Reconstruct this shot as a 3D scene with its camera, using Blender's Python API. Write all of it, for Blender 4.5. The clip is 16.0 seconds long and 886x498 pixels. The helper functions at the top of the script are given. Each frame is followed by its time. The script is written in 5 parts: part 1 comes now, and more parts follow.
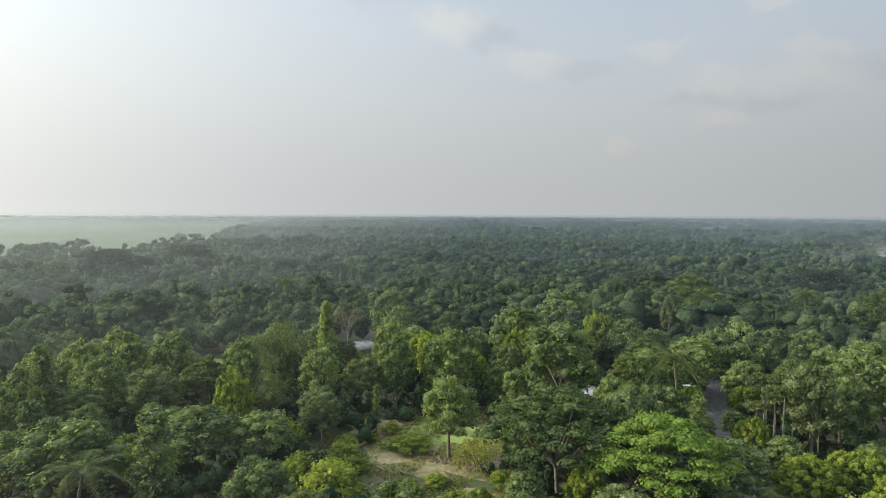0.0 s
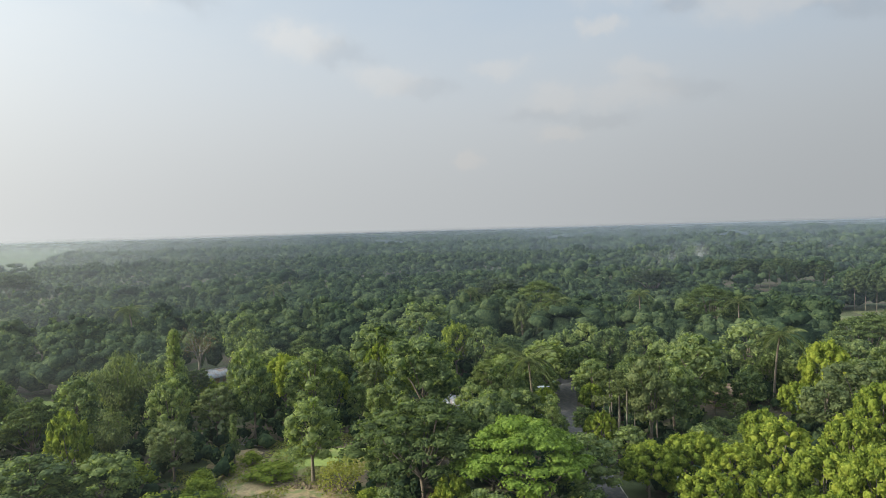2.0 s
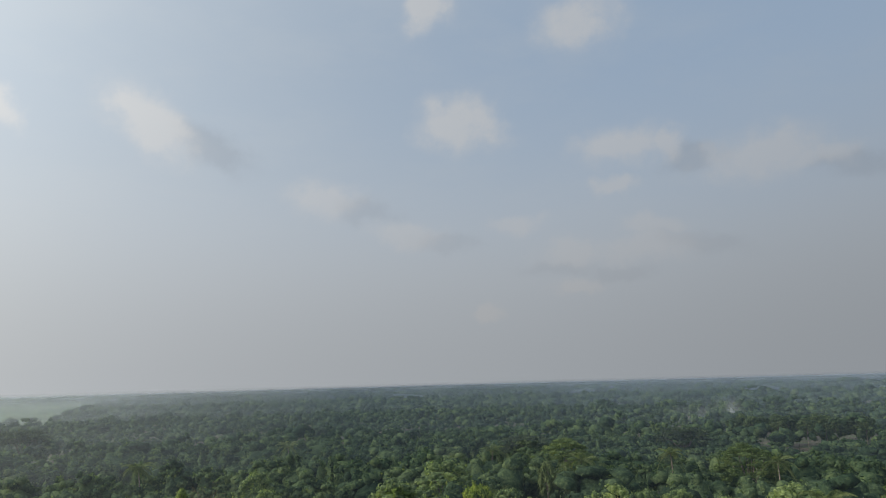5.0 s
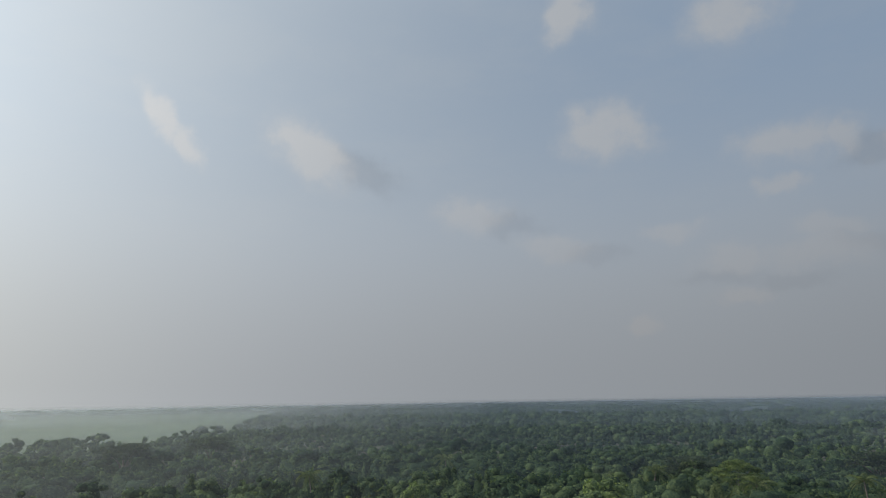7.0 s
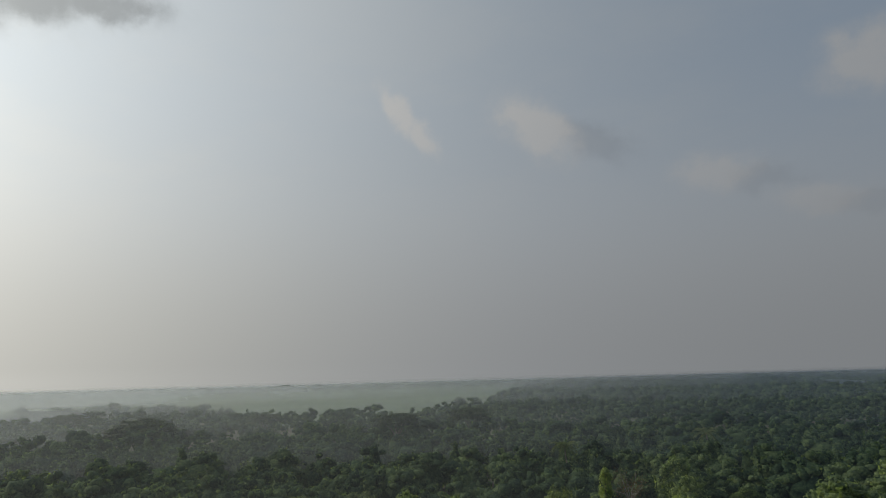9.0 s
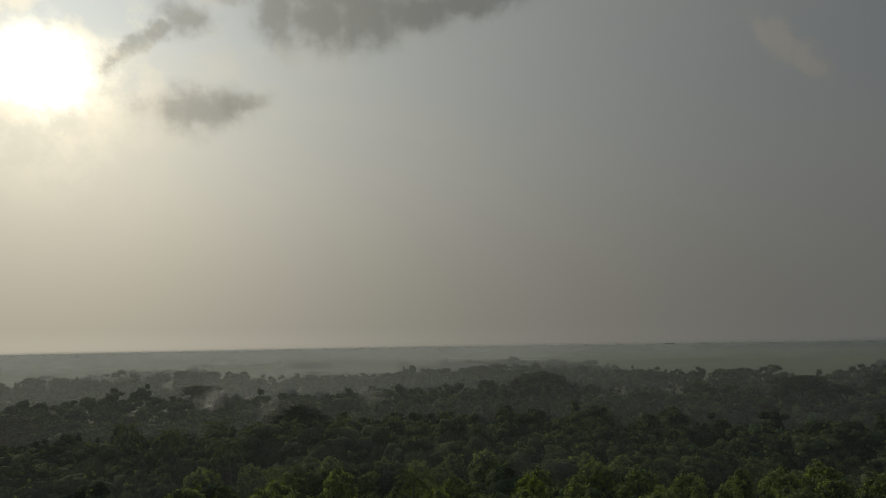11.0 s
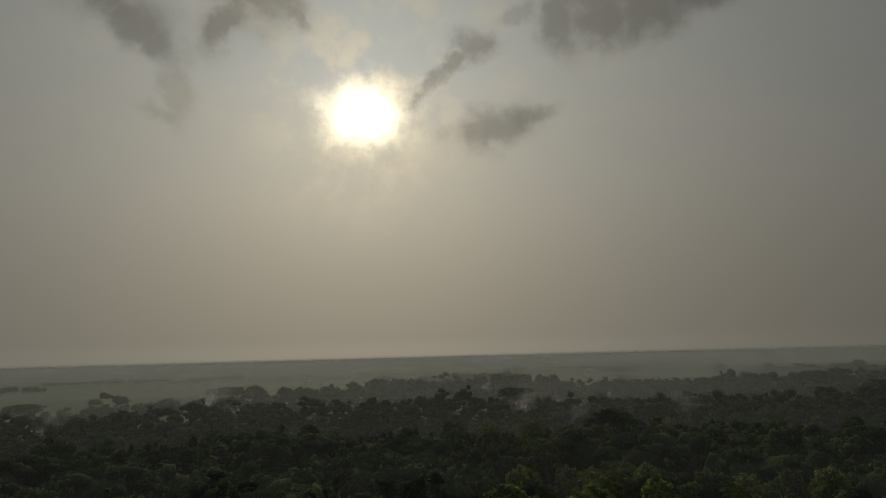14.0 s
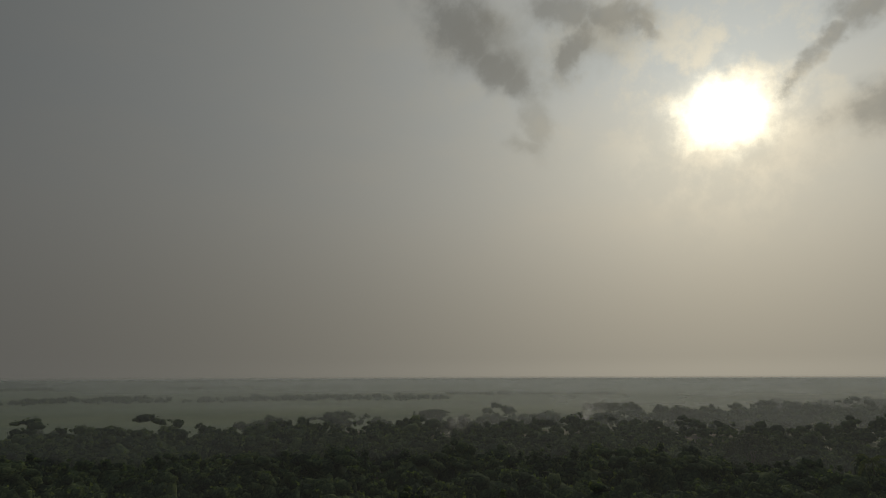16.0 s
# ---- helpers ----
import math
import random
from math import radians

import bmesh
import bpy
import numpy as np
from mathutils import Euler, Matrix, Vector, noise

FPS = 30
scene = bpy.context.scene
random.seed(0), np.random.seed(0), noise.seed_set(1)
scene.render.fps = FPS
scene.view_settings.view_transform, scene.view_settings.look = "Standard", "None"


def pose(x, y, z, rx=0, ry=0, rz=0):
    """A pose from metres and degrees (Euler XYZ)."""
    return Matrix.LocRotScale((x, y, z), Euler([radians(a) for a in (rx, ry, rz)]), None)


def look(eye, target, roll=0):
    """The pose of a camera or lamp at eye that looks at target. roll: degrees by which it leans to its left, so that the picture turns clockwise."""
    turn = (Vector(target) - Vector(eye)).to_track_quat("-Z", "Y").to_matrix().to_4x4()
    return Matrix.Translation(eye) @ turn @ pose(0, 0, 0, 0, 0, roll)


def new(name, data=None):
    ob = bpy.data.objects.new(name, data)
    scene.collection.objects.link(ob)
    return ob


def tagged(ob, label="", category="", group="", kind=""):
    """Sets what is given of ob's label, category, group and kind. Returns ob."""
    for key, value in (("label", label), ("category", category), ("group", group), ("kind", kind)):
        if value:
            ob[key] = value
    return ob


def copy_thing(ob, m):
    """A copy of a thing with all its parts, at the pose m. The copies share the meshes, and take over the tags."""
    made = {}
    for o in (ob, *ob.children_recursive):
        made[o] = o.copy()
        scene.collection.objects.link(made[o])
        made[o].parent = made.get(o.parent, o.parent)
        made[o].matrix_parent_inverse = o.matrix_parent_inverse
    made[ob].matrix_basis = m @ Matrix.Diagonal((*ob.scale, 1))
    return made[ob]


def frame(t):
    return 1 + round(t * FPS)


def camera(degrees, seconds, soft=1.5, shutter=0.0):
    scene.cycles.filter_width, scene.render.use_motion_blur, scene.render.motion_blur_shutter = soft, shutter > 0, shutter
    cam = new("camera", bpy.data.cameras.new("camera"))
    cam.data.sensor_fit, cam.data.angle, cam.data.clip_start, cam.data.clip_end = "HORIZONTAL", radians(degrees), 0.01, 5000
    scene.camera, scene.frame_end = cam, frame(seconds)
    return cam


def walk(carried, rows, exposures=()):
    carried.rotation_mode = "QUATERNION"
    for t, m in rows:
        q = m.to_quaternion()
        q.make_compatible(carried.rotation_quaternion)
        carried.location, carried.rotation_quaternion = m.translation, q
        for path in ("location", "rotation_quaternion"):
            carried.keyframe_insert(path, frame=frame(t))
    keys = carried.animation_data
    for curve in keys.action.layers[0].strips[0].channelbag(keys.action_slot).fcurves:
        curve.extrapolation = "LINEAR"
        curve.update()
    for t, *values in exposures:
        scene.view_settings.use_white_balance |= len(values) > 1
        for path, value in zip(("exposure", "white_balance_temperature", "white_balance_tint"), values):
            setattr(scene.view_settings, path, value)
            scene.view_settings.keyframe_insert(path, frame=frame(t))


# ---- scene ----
EYE = Vector((0.0, 0.0, 28.0))
cam = camera(67.88, 16.0, soft=0.6)

# seconds, pitch, roll, yaw in degrees: the camera turns where it stands
TURNS = [
    (0.0, -3.07, 0.28, -0.00),
    (0.5, -3.59, 0.32, -3.01),
    (1.0, -3.21, -0.56, -4.86),
    (1.5, -3.08, -0.92, -8.51),
    (2.0, -1.87, -1.65, -12.42),
    (2.5, -1.32, -1.97, -13.67),
    (3.0, -1.28, -1.69, -14.06),
    (3.5, 1.30, -2.18, -14.32),
    (4.0, 4.63, -1.54, -12.58),
    (4.2, 6.43, -1.50, -12.18),
    (6.3, 13.42, -0.85, -4.79),
    (6.5, 13.27, -0.62, -2.89),
    (7.0, 12.90, -0.94, 2.04),
    (7.5, 12.39, -1.16, 7.16),
    (8.0, 12.12, -1.50, 11.01),
    (8.2, 12.13, -1.76, 13.19),
    (10.3, 8.45, -1.28, 42.01),
    (10.5, 8.95, -1.30, 45.76),
    (11.0, 8.20, -1.07, 54.98),
    (11.5, 8.77, -1.15, 61.36),
    (12.0, 8.52, -1.34, 67.68),
    (12.5, 8.96, -1.55, 71.75),
    (13.0, 9.04, -1.10, 74.76),
    (13.5, 9.30, -1.21, 77.29),
    (14.0, 9.06, -1.51, 80.80),
    (14.5, 9.40, -1.32, 87.07),
    (15.0, 10.22, -0.91, 95.12),
    (15.5, 10.83, -1.23, 105.83),
    (16.0, 10.89, -0.16, 112.16),
]
walk(cam,
     [(t, Matrix.Translation(EYE) @ pose(0, 0, 0, 90 + p, 0, yw) @ pose(0, 0, 0, 0, 0, r)) for t, p, r, yw in TURNS],
     exposures=[(0, 0.2, 6450, 9), (1.5, 0.25, 6450, 9), (3.0, 0.15, 6400, 10), (4.2, -0.15, 6300, 10), (6.5, -0.45, 6100, 10),
                (8.2, -0.85, 6250, 10), (10.3, -1.72, 6600, 9), (11.0, -2.26, 6900, 8), (11.5, -2.48, 7050, 8),
                (12.0, -2.62, 7100, 8), (12.5, -2.8, 7150, 9), (14.0, -2.9, 7200, 9), (15.3, -2.75, 7100, 9), (16.0, -2.6, 6950, 9)])

# ------------------------------------------------------------------ light
SUN_AZ, SUN_EL = 87.7, 20.7     # azimuth counted to the left of +y


def at(az, d, z=0.0):
    """A place by azimuth (degrees to the left of +y), distance and height."""
    a = radians(az)
    return Vector((-d * math.sin(a), d * math.cos(a), z))


def heading(az, el):
    return at(az, math.cos(radians(el)), math.sin(radians(el)))


SUN_DIR = heading(SUN_AZ, SUN_EL)
sun = new("sun", bpy.data.lights.new("sun", "SUN"))
sun.data.energy, sun.data.angle, sun.data.color = 5.0, radians(1.5), (1.0, 0.875, 0.69)
sun.matrix_world = look(SUN_DIR * 100, (0, 0, 0))


class Nodes:
    """Short forms for building node trees."""

    def __init__(self, tree):
        self.tree = tree
        tree.nodes.clear()

    def node(self, kind, inputs=None, **props):
        n = self.tree.nodes.new(kind)
        for k, v in props.items():
            setattr(n, k, v)
        for k, v in (inputs or {}).items():
            sock = n.inputs[k]
            if isinstance(v, bpy.types.NodeSocket):
                self.tree.links.new(v, sock)
            else:
                sock.default_value = v
        return n

    def math(self, op, a, b=0.0, c=0.0, clamp=False):
        return self.node("ShaderNodeMath", {0: a, 1: b, 2: c}, operation=op, use_clamp=clamp).outputs[0]

    def vmath(self, op, a, b=(0, 0, 0)):
        return self.node("ShaderNodeVectorMath", {0: a, 1: b}, operation=op)

    def ramp(self, x, lo, hi, out_lo=0.0, out_hi=1.0, smooth=True):
        return self.node("ShaderNodeMapRange", {"Value": x, "From Min": lo, "From Max": hi, "To Min": out_lo, "To Max": out_hi},
                         interpolation_type="SMOOTHSTEP" if smooth else "LINEAR").outputs[0]

    def mix(self, f, a, b, blend="MIX"):
        n = self.node("ShaderNodeMix", data_type="RGBA", blend_type=blend)
        for sock, v in ((n.inputs[0], f), (n.inputs[6], a), (n.inputs[7], b)):
            if isinstance(v, bpy.types.NodeSocket):
                self.tree.links.new(v, sock)
            else:
                sock.default_value = v if not isinstance(v, tuple) or len(v) == 4 else (*v, 1)
        return n.outputs[2]

    def noise(self, vec, scale, detail=3.0, rough=0.55):
        n = self.node("ShaderNodeTexNoise", {"Scale": scale, "Detail": detail, "Roughness": rough})
        if vec is not None:
            self.tree.links.new(vec, n.inputs["Vector"])
        return n.outputs[0]


# ------------------------------------------------------------------ sky
# azimuth, elevation, half width, half height, tilt (degrees): pale sunlit clouds
PALE = [(13.9, 20.9, 3.3, 1.7, -30), (15.6, 21.9, 1.9, 1.0, -10), (-12.7, 22.0, 2.6, 1.9, 0), (-14.3, 21.3, 2.2, 1.2, -10), (-24.2, 29.6, 3.0, 2.0, 0),
        (-0.4, 15.6, 2.9, 1.3, -5), (-8.0, 12.6, 2.4, 1.0, -5), (-27.0, 19.1, 3.2, 1.4, 0), (-30.9, 18.8, 1.7, 1.0, 0),
        (-38.3, 16.9, 4.0, 1.6, 0), (-41.5, 15.9, 2.6, 1.1, 0), (26.6, 22.6, 2.2, 1.0, -48), (24.6, 20.9, 1.8, 0.9, -40),
        (-17.7, 13.3, 2.2, 0.8, 0), (-22.2, 10.4, 2.7, 0.9, 0), (-29.1, 12.3, 2.6, 0.8, -5), (-28.6, 10.6, 3.6, 1.2, 0), (-22.8, 7.6, 2.0, 0.6, 0), (-15.1, 6.2, 1.2, 0.6, 0),
        (-26.2, 15.9, 1.6, 0.7, 0), (-10.5, 31.6, 1.3, 1.8, -60)]
# shaded sides of the pale clouds
SHADE = [(9.0, 19.5, 3.0, 1.3, -25), (-4.2, 14.6, 2.4, 0.9, -6), (-11.0, 11.9, 2.4, 0.7, -4), (-33.0, 17.6, 2.2, 0.8, 0), (-44.4, 14.8, 2.8, 0.9, 0),
         (-21.5, 9.2, 3.0, 0.6, 0), (-33.4, 10.4, 3.4, 0.8, -12), (-26.5, 8.6, 2.6, 0.6, 0)]
# grey clouds round the sun
GREY = [(76.0, 19.3, 3.7, 1.4, 14), (74.2, 19.9, 2.4, 1.2, 14),
        (69.6, 27.4, 1.6, 2.6, 20), (65.6, 27.0, 2.6, 2.1, 0), (61.3, 27.2, 2.8, 1.9, 12), (56.8, 28.0, 3.4, 1.5, 10), (51.5, 28.6, 4.0, 1.0, 4), (64.0, 29.8, 6.5, 1.9, 4),
        (81.6, 23.3, 2.2, 0.6, 42), (79.2, 25.0, 1.9, 0.6, 24), (77.0, 26.3, 1.5, 1.1, 0),
        (110.9, 29.4, 3.2, 2.6, -30), (107.2, 26.2, 2.2, 1.6, -30), (105.3, 24.7, 1.6, 1.1, 0),
        (99.8, 27.4, 2.2, 1.0, 58), (100.4, 30.4, 2.8, 1.3, 0), (96.4, 29.6, 2.8, 1.3, -20), (94.0, 28.2, 1.6, 0.5, -30)]
# thinner grey trails
TRAIL = [(73.4, 28.2, 1.6, 0.6, 0), (103.2, 21.6, 1.2, 2.6, 8), (104.2, 19.6, 1.6, 0.7, 0), (106.5, 27.6, 4.6, 2.2, -25), (72.4, 20.4, 1.8, 0.8, 18), (97.6, 27.8, 4.0, 1.8, 10), (60.0, 28.0, 8.0, 2.2, 6)]

world = bpy.data.worlds.new("sky")
scene.world = world
world.use_nodes = True
w = Nodes(world.node_tree)
way = w.node("ShaderNodeTexCoord").outputs["Generated"]
sep = w.node("ShaderNodeSeparateXYZ", {0: way})
el = w.math("MULTIPLY", w.math("ARCSINE", sep.outputs[2]), 57.2958)
az = w.math("MULTIPLY", w.math("ARCTAN2", w.math("MULTIPLY", sep.outputs[0], -1.0), sep.outputs[1]), 57.2958)
gamma = w.math("MULTIPLY", w.math("ARCCOSINE", w.math("MINIMUM", w.vmath("DOT_PRODUCT", way, SUN_DIR).outputs["Value"], 1.0)), 57.2958)


def fall(width, power=1.0):
    x = w.math("DIVIDE", gamma, width)
    if power != 1.0:
        x = w.math("POWER", x, power)
    return w.math("EXPONENT", w.math("MULTIPLY", x, -1.0))


strip = w.math("MULTIPLY_ADD", w.math("MULTIPLY", w.ramp(el, 0.3, 1.7, 1.0, 0.0), fall(40.0, 2.0)), 0.13, 1.0)   # bright strip along the horizon
glow = w.math("MULTIPLY_ADD", fall(85.0), 0.24, 0.39)
glow = w.math("MULTIPLY_ADD", fall(22.0), 3.9, glow)
glow = w.math("MULTIPLY", glow, w.math("MULTIPLY", w.math("MULTIPLY", w.ramp(el, 0.0, 16.0, 0.9, 1.06), strip), w.math("MULTIPLY", w.ramp(el, 32.0, 62.0, 1.0, 2.6), w.math("MULTIPLY", w.ramp(gamma, 138.0, 165.0, 1.0, 1.5), w.ramp(gamma, 100.0, 135.0, 1.0, 0.9)))))
rough_edge = w.ramp(w.noise(way, 26.0, 6.0, 0.65), 0.28, 0.72, 0.84, 1.18)
off_az = w.math("MULTIPLY", w.math("SUBTRACT", az, SUN_AZ), 0.81)
off_el = w.math("MULTIPLY", w.math("SUBTRACT", el, SUN_EL), 1.14)
spread = w.math("SQRT", w.math("ADD", w.math("MULTIPLY", off_az, off_az), w.math("MULTIPLY", off_el, off_el)))
ragged = w.math("POWER", w.math("DIVIDE", w.math("MULTIPLY", spread, rough_edge), 2.35), 2.2)
corona = w.math("MULTIPLY", w.math("EXPONENT", w.math("MULTIPLY", ragged, -1.0)), 15.0)
haze_tint = w.mix(fall(46.0), (0.915, 0.985, 1.03), (1.0, 0.92, 0.74))
haze_tint = w.mix(1.0, haze_tint, w.mix(w.ramp(el, 1.0, 24.0), w.mix(w.ramp(gamma, 40.0, 75.0), (1.015, 0.985, 0.94), (1.0, 0.98, 0.98)), (0.945, 1.0, 1.075)), "MULTIPLY")
blue = w.math("MULTIPLY", w.ramp(el, 7.0, 30.0), w.ramp(gamma, 45.0, 110.0))
nishita = w.node("ShaderNodeTexSky", sky_type="NISHITA", sun_disc=False, sun_elevation=radians(SUN_EL),
                 sun_rotation=radians(-SUN_AZ), air_density=1.2, dust_density=4.0, ozone_density=1.5)
clear = w.mix(0.75, w.vmath("MULTIPLY", nishita.outputs[0], (0.055, 0.055, 0.055)).outputs[0], (0.41, 0.54, 0.71))
haze = w.vmath("SCALE", haze_tint)
w.tree.links.new(glow, haze.inputs["Scale"])
sky = w.mix(w.math("MULTIPLY", w.math("MULTIPLY", blue, 0.8), w.ramp(el, 40.0, 65.0, 1.0, 0.4)), haze.outputs[0], clear)

# clouds
flat_way = w.node("ShaderNodeCombineXYZ", {0: az, 1: el, 2: 0.0}).outputs[0]
for warp_scale, warp_size in ((11.0, 2.6), (30.0, 1.9)):
    wobble = w.node("ShaderNodeTexNoise", {"Vector": way, "Scale": warp_scale, "Detail": 4.0}).outputs["Color"]
    wobble = w.vmath("MULTIPLY", w.vmath("SUBTRACT", wobble, (0.5, 0.5, 0.5)).outputs[0], (warp_size * 1.5, warp_size, 0.0)).outputs[0]
    flat_way = w.vmath("ADD", flat_way, wobble).outputs[0]
billow = w.noise(way, 26.0, 7.0, 0.64)


def cloud_cover(rows, gain):
    total = None
    for a, e, hw, hh, tilt in rows:
        m = w.node("ShaderNodeMapping", {"Vector": flat_way, "Location": (a, e, 0), "Rotation": (0, 0, radians(-tilt)),
                                         "Scale": (1.15 * hw / math.cos(radians(e)), 1.2 * hh, 1)}, vector_type="TEXTURE")
        d = w.vmath("LENGTH", m.outputs[0]).outputs["Value"]
        g = w.math("EXPONENT", w.math("MULTIPLY", w.math("MULTIPLY", d, d), -1.0))
        total = g if total is None else w.math("MAXIMUM", total, g)
    shaped = w.math("MULTIPLY", total, w.math("ADD", w.math("MULTIPLY", w.math("SUBTRACT", billow, 0.5), 1.6), 1.0))
    return w.math("MULTIPLY", w.ramp(shaped, 0.06, 0.9), gain)


thin = w.node("ShaderNodeMapping", {"Vector": way, "Scale": (1.0, 1.0, 2.6), "Rotation": (0.3, 0.5, 0.0)}).outputs[0]
veil = w.math("MULTIPLY", w.ramp(w.noise(thin, 4.6, 6.0, 0.62), 0.4, 0.7), w.ramp(el, 5.0, 20.0))
sky = w.mix(w.math("MULTIPLY", veil, w.math("MULTIPLY_ADD", fall(26.0), 0.34, 0.14)), sky, w.vmath("MULTIPLY", haze.outputs[0], (1.14, 1.07, 0.99)).outputs[0])
shade = w.math("MULTIPLY", cloud_cover(SHADE, 0.42), w.ramp(el, 10.0, 21.0, 0.4, 1.0))
sky = w.mix(shade, sky, w.vmath("MULTIPLY", haze.outputs[0], (0.66, 0.66, 0.68)).outputs[0])
wisp = w.ramp(w.noise(way, 15.0, 6.0, 0.62), 0.42, 0.66)      # thin cloud lit from behind round the sun
rim = w.math("MULTIPLY", w.math("MULTIPLY", wisp, fall(6.5, 2.0)), 0.85)
gap = w.math("MULTIPLY", w.math("MULTIPLY", w.math("SUBTRACT", 1.0, wisp), w.ramp(el, 17.0, 27.0)), w.math("MULTIPLY", fall(20.0, 2.0), 0.6))
sky = w.mix(gap, sky, w.vmath("MULTIPLY", haze.outputs[0], (0.8, 0.92, 1.12)).outputs[0])
grey = cloud_cover(GREY, 0.68)
trail = cloud_cover(TRAIL, 0.42)
sky = w.mix(trail, sky, w.vmath("MULTIPLY", haze.outputs[0], (0.6, 0.58, 0.54)).outputs[0])
sky = w.mix(grey, sky, w.vmath("MULTIPLY", haze.outputs[0], (0.44, 0.43, 0.42)).outputs[0])
pale = w.math("MULTIPLY", cloud_cover(PALE, 0.72), w.ramp(el, 10.0, 24.0, 0.35, 1.0))
sky = w.mix(pale, sky, w.vmath("MULTIPLY", haze.outputs[0], (1.3, 1.15, 1.02)).outputs[0])
sky = w.mix(rim, sky, w.vmath("MULTIPLY", haze.outputs[0], (1.42, 1.34, 1.24)).outputs[0])
corona_rgb = w.vmath("SCALE", (1.0, 0.9, 0.66))
w.tree.links.new(corona, corona_rgb.inputs["Scale"])
sky = w.vmath("ADD", sky, corona_rgb.outputs[0]).outputs[0]
bg = w.node("ShaderNodeBackground", {"Color": sky, "Strength": 1.0})
w.node("ShaderNodeOutputWorld", {"Surface": bg.outputs[0]})


# ------------------------------------------------------------------ materials
def material(name):
    m = bpy.data.materials.new(name)
    m.use_nodes = True
    return m, Nodes(m.node_tree)


def finish(n, shader):
    n.node("ShaderNodeOutputMaterial", {"Surface": shader})


def leaf_material(name, dark, mid, light, through_light=0.35, attr=False, cells=3.4, relief_strength=0.8, rough=0.7, gloss=0.12):
    """Leaves: tone by the plant, grain by the leaf, patches of younger growth; light shines through them."""
    m, n = material(name)
    geo = n.node("ShaderNodeNewGeometry")
    tone = n.node("ShaderNodeAttribute", attribute_name="tone").outputs["Fac"] if attr else n.node("ShaderNodeObjectInfo").outputs["Random"]
    leaf = geo.outputs["Random Per Island"]
    patch = n.noise(geo.outputs["Position"], 0.45, 3.0)
    mixv = n.math("ADD", n.math("MULTIPLY", tone, 0.36), n.math("MULTIPLY", leaf, 0.62))
    mixv = n.math("ADD", mixv, n.math("MULTIPLY", n.math("SUBTRACT", patch, 0.5), 0.9))
    cell = n.node("ShaderNodeTexVoronoi", {"Vector": geo.outputs["Position"], "Scale": cells})
    single = n.node("ShaderNodeSeparateColor", {0: cell.outputs["Color"]}).outputs[0]
    mixv = n.math("ADD", mixv, n.math("MULTIPLY", n.math("SUBTRACT", single, 0.5), 0.4))
    relief = n.node("ShaderNodeBump", {"Height": cell.outputs["Distance"], "Strength": relief_strength, "Distance": 0.9 / cells}, invert=True)
    ramp = n.node("ShaderNodeValToRGB", {0: mixv})
    els = ramp.color_ramp.elements
    els[0].position, els[0].color = 0.05, (*dark, 1)
    els[1].position, els[1].color = 0.95, (*light, 1)
    e = els.new(0.45)
    e.color = (*mid, 1)
    col = ramp.outputs[0]
    bs = n.node("ShaderNodeBsdfPrincipled", {"Base Color": col, "Roughness": rough, "Specular IOR Level": gloss, "Normal": relief.outputs[0]})
    tr = n.node("ShaderNodeBsdfTranslucent", {"Color": n.mix(1.0, col, (1.45, 1.5, 0.6), "MULTIPLY")})
    mx = n.node("ShaderNodeMixShader", {0: through_light, 1: bs.outputs[0], 2: tr.outputs[0]})
    finish(n, mx.outputs[0])
    return m


def plain_material(name, a, b, scale, rough=0.85, bump=0.3, c=None, metallic=0.0, big=0.15):
    m, n = material(name)
    pos = n.node("ShaderNodeTexCoord").outputs["Object"]
    f = n.noise(pos, scale, 6.0, 0.65)
    g = n.noise(pos, scale * big, 3.0)
    col = n.mix(n.ramp(f, 0.3, 0.7), a, b)
    if c:
        col = n.mix(n.ramp(g, 0.48, 0.62), col, c)
    bs = n.node("ShaderNodeBsdfPrincipled", {"Base Color": col, "Roughness": rough, "Metallic": metallic})
    bp = n.node("ShaderNodeBump", {"Height": f, "Strength": bump, "Distance": 0.05})
    n.tree.links.new(bp.outputs[0], bs.inputs["Normal"])
    finish(n, bs.outputs[0])
    return m


LEAF = leaf_material("leaf_broad", (0.06, 0.092, 0.046), (0.132, 0.182, 0.08), (0.27, 0.325, 0.125), 0.5)
LEAF_BRIGHT = leaf_material("leaf_young", (0.078, 0.118, 0.02), (0.155, 0.208, 0.032), (0.29, 0.335, 0.054), 0.42)
LEAF_UMBRELLA = leaf_material("leaf_umbrella", (0.045, 0.07, 0.026), (0.085, 0.122, 0.042), (0.16, 0.2, 0.066), 0.4)
LEAF_LIME = leaf_material("leaf_lime", (0.09, 0.15, 0.028), (0.15, 0.23, 0.042), (0.24, 0.34, 0.07), 0.4)
LEAF_PALE = leaf_material("leaf_pale", (0.062, 0.09, 0.04), (0.105, 0.137, 0.058), (0.17, 0.205, 0.085))
LEAF_ROW = leaf_material("leaf_plantation", (0.03, 0.05, 0.03), (0.055, 0.085, 0.045), (0.11, 0.145, 0.06), 0.4)
LEAF_DRY = leaf_material("leaf_dry", (0.05, 0.042, 0.02), (0.09, 0.07, 0.03), (0.14, 0.1, 0.045))
LEAF_PALM = leaf_material("leaf_palm", (0.05, 0.072, 0.03), (0.09, 0.118, 0.046), (0.16, 0.185, 0.08))
LEAF_YELLOW = leaf_material("leaf_yellowish", (0.11, 0.13, 0.03), (0.2, 0.215, 0.05), (0.3, 0.31, 0.09), 0.5)
